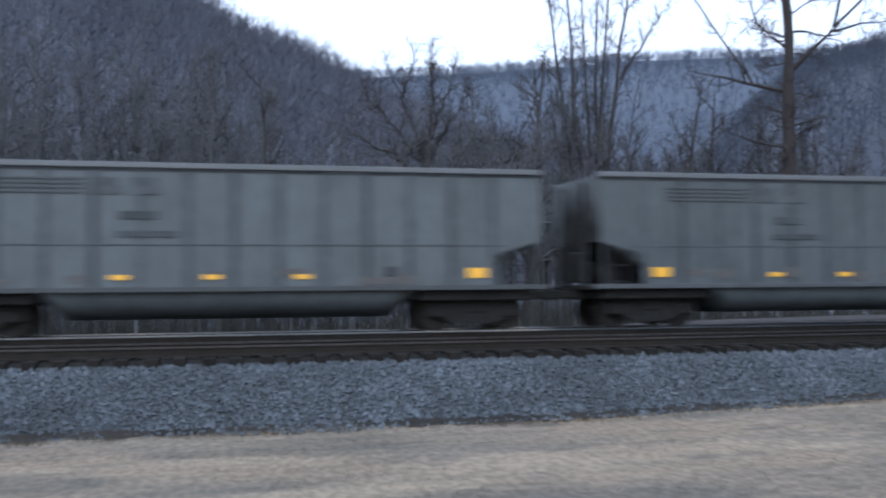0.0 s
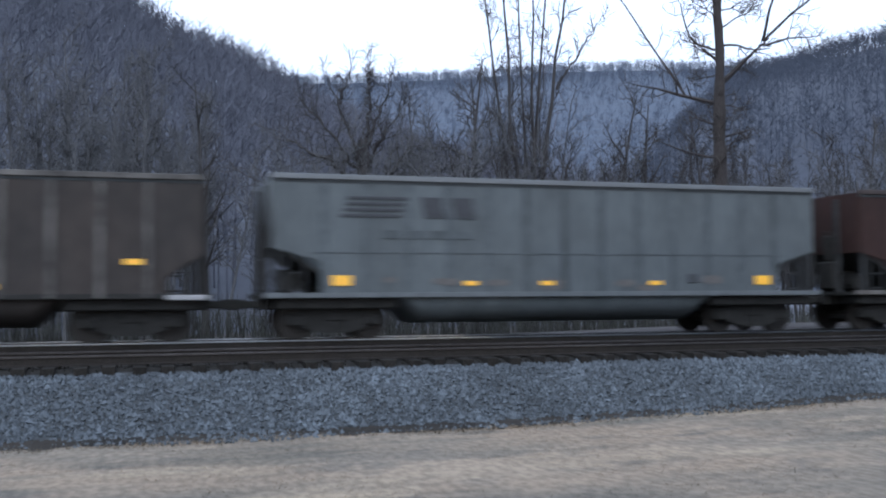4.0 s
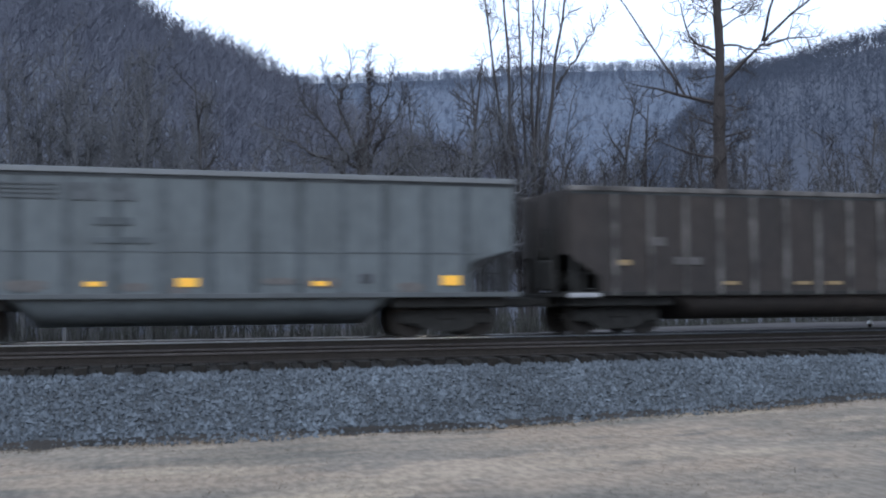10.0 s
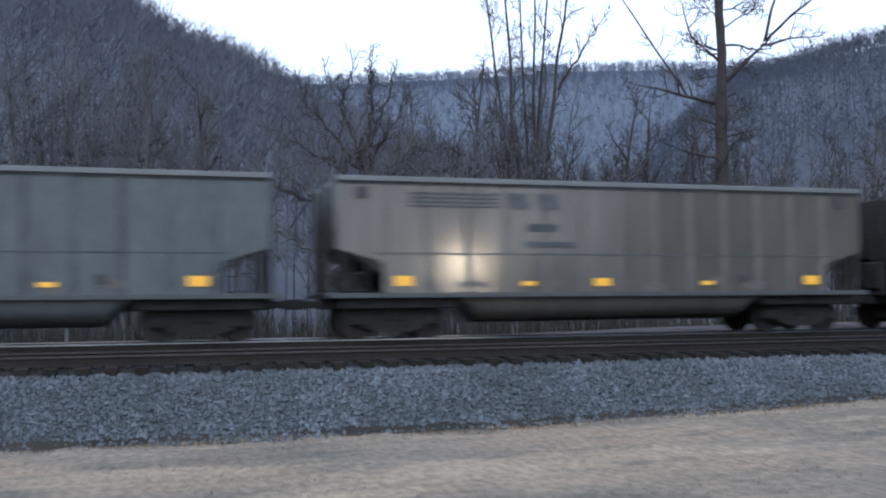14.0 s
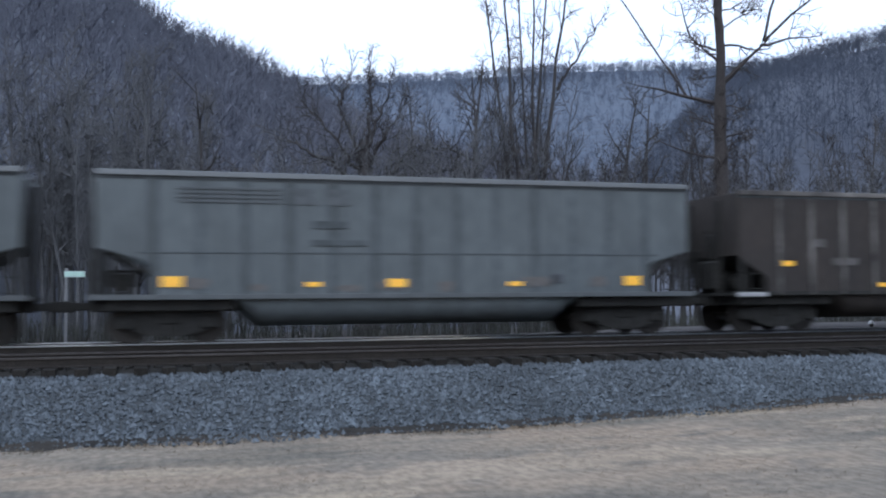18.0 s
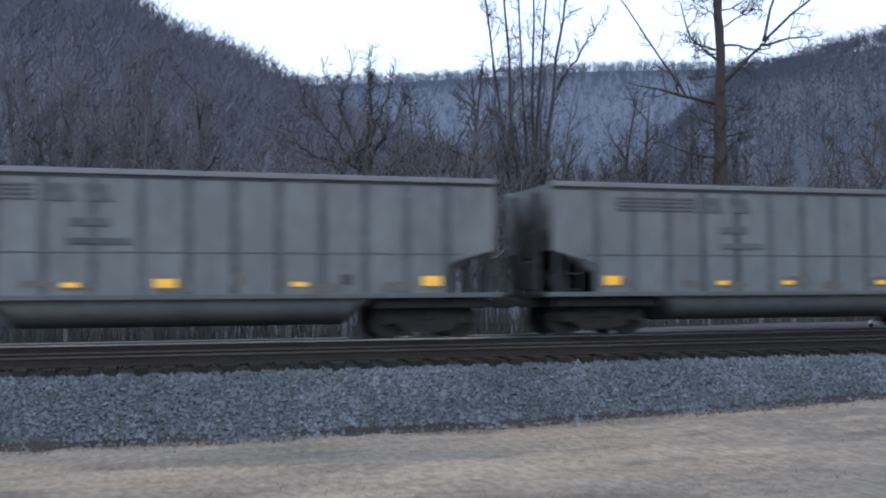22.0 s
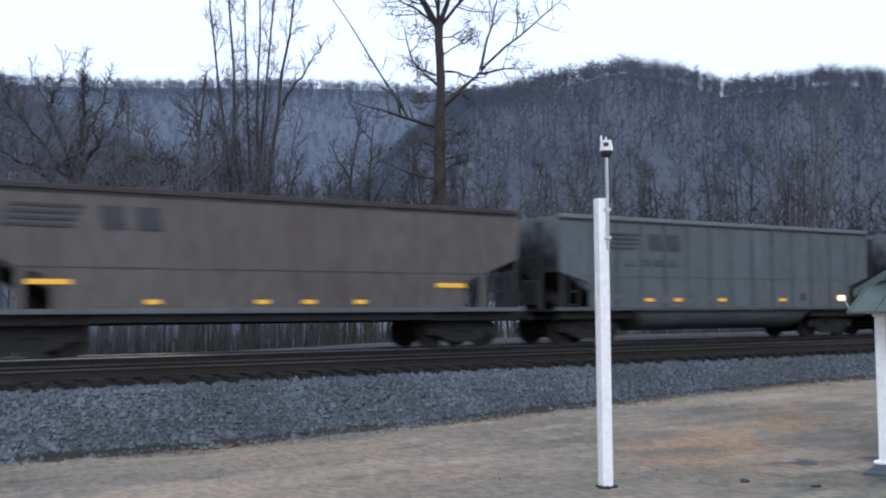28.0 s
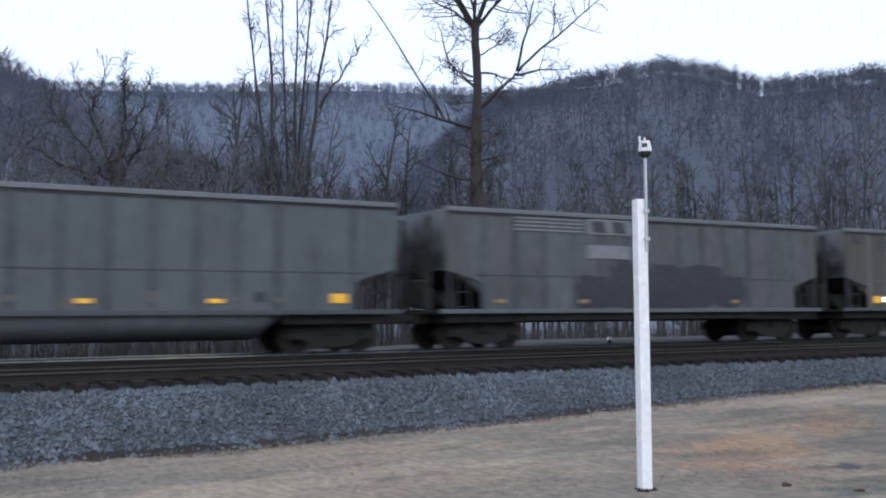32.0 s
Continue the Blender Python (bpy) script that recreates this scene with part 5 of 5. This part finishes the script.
def far_tree(seed, height, limbs, twigs, reach, stem, thick):
    """A bare tree seen far off: a stem, limbs that fan upwards, and a broom of twigs on each."""
    r, rows = np.random.default_rng(seed), []
    bend = r.normal(0, 0.4, 2)
    top = np.array([*bend, height])
    rows.append((0, 0, -1.5, stem, *top))
    for k in range(limbs):
        h = r.uniform(0.2, 0.85)
        p = top * np.array([h, h, h])
        a, l = k * 2.4 + r.uniform(-0.6, 0.6), height * reach * r.uniform(0.7, 1.15) * (1.35 - 0.9 * h)
        e = np.array([math.cos(a) * l, math.sin(a) * l, l * r.uniform(0.35, 1.5)])
        if p[2] + e[2] > height * 1.04:
            e *= (height * 1.04 - p[2]) / e[2]
        rows.append((*p, stem * 0.45, *(p + e)))
        for _ in range(twigs):
            q = p + e * r.uniform(0.2, 0.85)
            out = e * r.uniform(0.1, 0.4) + r.normal(0, 0.26 * l, 3) + np.array([0, 0, 0.08 * l])
            rows.append((*q, thick * r.uniform(0.5, 1.1), *(q + out)))
    return spikes(rows)


def woods(name, spots, variants, bark, label):
    """A whole wood as one mesh, of bare trees at the given spots (x y z scale)."""
    vs, fs, off = [], [], 0
    rr = np.random.default_rng(len(spots))
    pick = rr.integers(0, len(variants), len(spots))
    for k, (v, f) in enumerate(variants):
        s = spots[pick == k]
        a = rr.uniform(0, math.tau, len(s))
        ca, sa = np.cos(a)[:, None], np.sin(a)[:, None]
        sc = s[:, 3:4]
        V = np.stack([(v[None, :, 0] * ca - v[None, :, 1] * sa) * sc, (v[None, :, 0] * sa + v[None, :, 1] * ca) * sc, v[None, :, 2] * sc], -1) + s[:, None, :3]
        F = f[None] + (np.arange(len(s)) * len(v))[:, None, None] + off
        off += V.shape[0] * V.shape[1]
        vs.append(V.reshape(-1, 3))
        fs.append(F.reshape(-1, 3))
    tagged(new(name, array_mesh(name, np.concatenate(vs), np.concatenate(fs), M[bark])), label, "woods", kind="stuff")


def spots_on(which, n, a0, a1, seed, size, low=0.0, crest=0):
    """Places on a slope, from a share `low` of the way up, and `crest` more along its top."""
    rr = np.random.default_rng(seed)
    r0, r1, _ = HILLS[which]
    r0 = r0 + (r1 - r0) * low
    rad = np.concatenate([np.sqrt(rr.uniform(r0 ** 2, (r1 * 1.03) ** 2, n)), rr.uniform(r1 * 0.88, r1 * 1.03, crest)])
    a = rr.uniform(a0, a1, n + crest)
    return np.stack([rad * np.sin(np.radians(a)), rad * np.cos(np.radians(a)), hill_z(which, a, rad), np.where(np.arange(n + crest) < n, rr.uniform(0.72, 1.12, n + crest), rr.uniform(0.7, 1.35, n + crest)) * size], 1)


FINE = [far_tree(100 + k, 17, 8, 7, 0.23, 0.16, 0.065) for k in range(6)]
MID = [far_tree(200 + k, 16, 7, 5, 0.26, 0.2, 0.14) for k in range(6)]
BROAD = [far_tree(300 + k, 15, 6, 4, 0.3, 0.26, 0.23) for k in range(6)]
# left trees paler, right darker: haze and light direction painted by bark colour
for name, bark, side in (("woods_floor", "bark_near", False), ("woods_bank", "bark", True)):
    woods(name, np.array([(x, y, -1.3, s) for d, x, y, s, which, spin in FLOOR[275:] if (x > 0.42 * y) == side]), FINE, bark, "bare grey winter trees on the valley floor")
# these woods carry the distance haze in their bark colour
woods("woods_left", spots_on("left", 3300, -13, 27, 1, 1.22, 0.0, 1500), FINE, "bark_left", "bare winter woods on a near slope, haze put into their grey")
woods("woods_middle", spots_on("middle", 3000, 5, 40, 2, 1.0, 0.25, 2000), BROAD, "bark_ridge", "bare winter woods on the far ridge, haze blue put into their colour")
woods("woods_right", spots_on("right", 3800, 20, 62, 3, 1.0, 0.15, 1700), MID, "bark_far", "bare winter woods on a long ridge, haze blue put into their grey")


# ---------------------------------------------------------------- beside the lawn: camera post and shelter


def camera_post():
    p = tagged(new("camera_post"), "white-painted square timber post with a small camera on a pipe", "post")
    p.matrix_basis = pose(8.50, 9.60, 0, 0, 0, -12)
    part("post", boxes((-0.07, 0.07, -0.07, 0.07, -0.3, 3.6), bevel=0.008), M["white"], p)
    b = bmesh.new()
    bar(b, (0.045, -0.085, 2.95), (0.045, -0.085, 4.13), 0.02, 10)
    part("pipe", b, M["steel"], p, "thin grey steel pipe")
    for z in (3.1, 3.45):
        part("clamp", boxes((0.01, 0.08, -0.115, -0.06, z - 0.02, z + 0.02), bevel=0.004), M["steel"], p)
    c = bmesh.new()
    bmesh.ops.create_cone(c, cap_ends=True, segments=18, radius1=0.085, radius2=0.07, depth=0.13, matrix=Matrix.Translation((0.045, -0.085, 4.26)))
    cam_box = part("camera_housing", c, M["white"], p, "small white domed camera housing")
    d = bmesh.new()
    bmesh.ops.create_uvsphere(d, u_segments=16, v_segments=8, radius=0.078, matrix=Matrix.Translation((0.045, -0.085, 4.185)))
    part("dome", d, M["black"], cam_box, "black dome")
    part("lens_window", boxes((-0.036, 0.03, -0.02, 0.01, -0.022, 0.022), bevel=0.004), M["black"], cam_box, "dark lens window", pose(0.005, -0.155, 4.265, 0, 0, -29.5))
    part("bracket", boxes((-0.06, -0.02, -0.03, 0.04, -0.02, 0.03), (0.0, 0.075, -0.05, 0.05, -0.01, 0.06), (0.05, 0.1, -0.02, 0.02, -0.06, 0.03), bevel=0.01), M["black"], cam_box, "black mounting bracket", pose(0.045, -0.085, 4.335, 0, 0, -29.5))
    part("housing_ear", boxes((-0.075, -0.05, -0.06, -0.02, -0.03, 0.05), (-0.012, 0.01, -0.06, -0.02, -0.03, 0.03), bevel=0.006), M["white"], cam_box, at=pose(0.045, -0.085, 4.335, 0, 0, -29.5))
    d = bmesh.new()
    r = random.Random(4)
    for _ in range(26):      # dug earth round the foot
        a, k = r.uniform(0, 6.28), r.uniform(0.05, 0.13)
        bmesh.ops.create_icosphere(d, subdivisions=1, radius=r.uniform(0.02, 0.045), matrix=Matrix.Translation((k * math.cos(a), k * math.sin(a), 0.012)))
    tagged(part("foot_soil", d, M["soil"], p, "dark earth heaped round the foot"), kind="stuff")
    return p


def molehill(x, y, size, seed):
    h = tagged(new("earth_clod"), "small dark clod of earth lying on the lawn", "clod", "clods on the lawn")
    h.location = (x, y, 0.01)
    d, r = bmesh.new(), random.Random(seed)
    for _ in range(14):
        a, k = r.uniform(0, 6.28), size * r.uniform(0, 1)
        bmesh.ops.create_icosphere(d, subdivisions=1, radius=size * r.uniform(0.2, 0.42), matrix=Matrix.Translation((k * math.cos(a), k * math.sin(a), 0.0)))
    tagged(part("clod", d, M["crumb"], h), kind="stuff")


camera_post()
molehill(10.27, 8.96, 0.075, 1)
molehill(10.69, 8.21, 0.06, 2)


def shelter():
    """A small gable-fronted shelter: a to the side, n to the back, from its front post."""
    sh = tagged(new("shelter"), "small white board-and-batten shelter with a green metal roof", "shelter")
    sh.matrix_basis = pose(13.03, 8.85, 0, 0, 0, -64.5)
    part("floor_slab", boxes((-0.12, 4.6, -1.05, 3.6, -0.2, 0.012), bevel=0.015), M["pad"], sh, "damp dark concrete slab")
    for a, n in ((0.0, 0.0), (3.8, 0.0)):
        part("porch_post", boxes((a - 0.07, a + 0.07, n - 0.07, n + 0.07, 0, 2.12), bevel=0.008), M["white"], sh)
    st = bmesh.new()
    rr = random.Random(9)
    for _ in range(7):
        bmesh.ops.create_icosphere(st, subdivisions=1, radius=rr.uniform(0.03, 0.06), matrix=Matrix.Translation((rr.uniform(-0.1, 0.12), rr.uniform(-0.16, 0.0), 0.03)) @ Matrix.Diagonal((1, 1, 0.7, 1)))
    tagged(part("footing_rubble", st, M["white"], sh, "pale broken mortar round the post's foot"), kind="stuff")
    part("rear_post", boxes((0.03, 0.2, 1.66, 1.83, 0, 2.12), bevel=0.015), M["white"], sh, "older flaking white post")
    part("notice_plate", boxes((0.05, 0.17, 1.645, 1.658, 1.78, 1.84)), M["graffiti"], sh, "small dark plate with unreadable marks")
    part("base_rail", boxes((0.02, 0.12, 0.08, 1.66, 0.0, 0.10), bevel=0.01), M["white"], sh)
    part("front_beam", boxes((-0.1, 3.9, -0.06, 0.06, 2.08, 2.2), bevel=0.008), M["white"], sh)
    part("side_beam", boxes((0.0, 0.1, 0.06, 3.2, 2.06, 2.16), bevel=0.008), M["white"], sh)
    w = part("front_wall", boxes((0.28, 3.8, 0.72, 0.80, 0.02, 2.12)), M["siding"], sh)
    for k in range(10):
        part("board", boxes((0.28 + 0.353 * k, 0.28 + 0.353 * k + 0.33, 0.69, 0.722, 0.03, 2.10), bevel=0.006), M["siding"], w)
    for name, r in (("side_wall", (0.28, 0.36, 0.8, 3.2, 0.02, 2.12)), ("side_wall", (3.72, 3.8, 0.8, 3.2, 0.02, 2.12)), ("rear_wall", (0.36, 3.72, 3.12, 3.2, 0.02, 2.12))):
        part(name, boxes(r), M["siding"], sh)

    def slab(q, up=0.03):
        bm = bmesh.new()
        lo = [bm.verts.new(p) for p in q]
        hi = [bm.verts.new((p[0], p[1], p[2] + up)) for p in q]
        bm.faces.new(lo[::-1])
        bm.faces.new(hi)
        for i in range(4):
            bm.faces.new((lo[i], lo[(i + 1) % 4], hi[(i + 1) % 4], hi[i]))
        bmesh.ops.recalc_face_normals(bm, faces=bm.faces)
        return bm

    L, R, A = -0.32, 4.12, 1.9
    skirt = part("roof_skirt", slab([(L, -0.70, 2.13), (R, -0.70, 2.13), (R - 0.2, -0.05, 2.56), (L + 0.2, -0.05, 2.56)]), M["roof"], sh)
    for k in range(14):
        x = L + 0.03 + k * (R - L - 0.06) / 13
        xt = L + 0.22 + k * (R - L - 0.44) / 13
        part("seam", bar(bmesh.new(), (x, -0.69, 2.165), (xt, -0.06, 2.59), 0.016, 5), M["roof"], skirt)
    for side, x0 in (("left", L), ("right", R)):
        s = 1 if side == "left" else -1
        top = part("roof_slope", slab([(x0, -0.12, 2.43), (A, -0.12, 3.77), (A, 3.6, 3.77), (x0, 3.6, 2.43)], 0.04), M["roof"], sh)
        part("bargeboard", slab([(x0, -0.16, 2.36), (A, -0.16, 3.70), (A, -0.12, 3.70), (x0, -0.12, 2.36)], 0.11), M["roof"], sh)
        for k in range(9):
            n = 0.05 + k * 0.42
            part("seam", bar(bmesh.new(), (x0, n, 2.475), (A, n, 3.815), 0.016, 5), M["roof"], top)
    g = bmesh.new()
    q = [g.verts.new(p) for p in ((0.25, 0.8, 2.5), (3.55, 0.8, 2.5), (A, 0.8, 3.55))]
    q2 = [g.verts.new(v.co + Vector((0, 0.06, 0))) for v in q]
    g.faces.new(q)
    g.faces.new(q2[::-1])
    for i in range(3):
        g.faces.new((q[i], q2[i], q2[(i + 1) % 3], q[(i + 1) % 3]))
    bmesh.ops.recalc_face_normals(g, faces=g.faces)
    part("gable", g, M["gable_wood"], sh, "dark brown gable boards")
    part("ceiling_board", boxes((-0.1, 3.9, -0.6, 3.2, 2.125, 2.14)), M["white"], sh)
    fl = bmesh.new()
    bar(fl, (-0.3, -0.6, 2.2), (-0.36, -0.66, 2.33), 0.012, 6)
    arm = part("lamp_arm", fl, M["steel"], sh)
    part("lamp_head", boxes((-0.43, -0.33, -0.72, -0.62, 2.31, 2.38), bevel=0.02), M["white"], arm, "small white floodlight head")
    part("lamp_glass", boxes((-0.42, -0.34, -0.733, -0.718, 2.32, 2.37), bevel=0.004), M["lamp"], arm, "lit lamp glass")
    return sh


shelter()


def stake():
    """A short capped marker beyond the far track."""
    st = tagged(new("marker_stake"), "short dark timber stake with a white cap beyond the tracks", "marker")
    st.location = (22.2, 26.9, 0.93)
    part("stake", boxes((-0.04, 0.04, -0.04, 0.04, 0, 0.36), bevel=0.006), M["tie"], st)
    c = bmesh.new()
    bmesh.ops.create_cone(c, cap_ends=True, segments=12, radius1=0.1, radius2=0.045, depth=0.1, matrix=Matrix.Translation((0, 0, 0.41)))
    part("cap", c, M["white"], st, "white cap")


def trackside_sign():
    """A thin pale post with a small teal plate beyond the train."""
    sg = tagged(new("trackside_sign"), "thin pale post with a small teal plate beyond the tracks", "sign")
    sg.location = (-2.0, 29.6, 0.3)
    part("post", boxes((-0.04, 0.04, -0.03, 0.03, -0.3, 2.8), bevel=0.006), M["placard"], sg)
    part("plate", boxes((-0.05, 0.5, -0.05, -0.032, 2.56, 2.72), bevel=0.006), M["green_tag"], sg, "blank pale teal plate")


def yard_lamp(x, y, z, half):
    """A lit lamp on a pole behind the lawn; its glint runs over the brightest cars."""
    la = tagged(new("yard_lamp"), "lit warm yard lamp on a plain steel pole", "lamp", "yard lamps")
    la.location = (x, y, 0)
    b = bmesh.new()
    bar(b, (0, 0, -0.1), (0, 0, z - 0.12), 0.05, 10)
    part("pole", b, M["steel"], la)
    part("hood", boxes((-0.2, 0.2, -0.12, 0.2, z + 0.12, z + 0.2), bevel=0.03), M["steel"], la, "pressed steel hood")
    part("lamp_glass", boxes((-half, half, 0.02, 0.16, z - half * 0.86, z + 0.118), bevel=0.03), M["yard_glow"], la, "bright warm lamp glass")


stake()
trackside_sign()
yard_lamp(17.5, -8.0, 4.1, 0.14)
yard_lamp(-4.4, -8.0, 4.0, 0.09)

# ---------------------------------------------------------------- grass
N, E = 90000, 9000
gx, gy = rng.uniform(-6, 27, N), rng.uniform(5.2, 16.2, N)
lx, ly, gh = rng.normal(0, 0.04, N), rng.normal(0, 0.04, N), rng.uniform(0.005, 0.016, N)
px = rng.uniform(-9, 40, E)      # a longer fringe against the soil
py = np.interp(px, ex, toe) - 0.32 + 0.8 * np.interp(px, ex, wob) - np.abs(rng.normal(0, 0.22, E))
gx, gy = np.concatenate([gx, px]), np.concatenate([gy, py])
lx, ly = np.concatenate([lx, rng.normal(0, 0.04, E)]), np.concatenate([ly, rng.normal(0, 0.04, E)])
gh = np.concatenate([gh, rng.uniform(0.02, 0.07, E)])
N += E
gz = ground_z(gx, gy)
ga, gw = rng.uniform(0, 6.28, N), rng.uniform(0.006, 0.012, N)
base = np.stack([gx, gy, gz], 1)
side = np.stack([np.cos(ga) * gw, np.sin(ga) * gw, np.zeros(N)], 1)
tip = base + np.stack([lx, ly, gh], 1)
gv = np.stack([base - side, base + side, tip], 1).reshape(-1, 3)
tagged(new("grass", array_mesh("grass", gv, np.arange(3 * N).reshape(-1, 3), M["blade"])), "short dormant straw-coloured grass blades", "grass", kind="stuff")


motions()
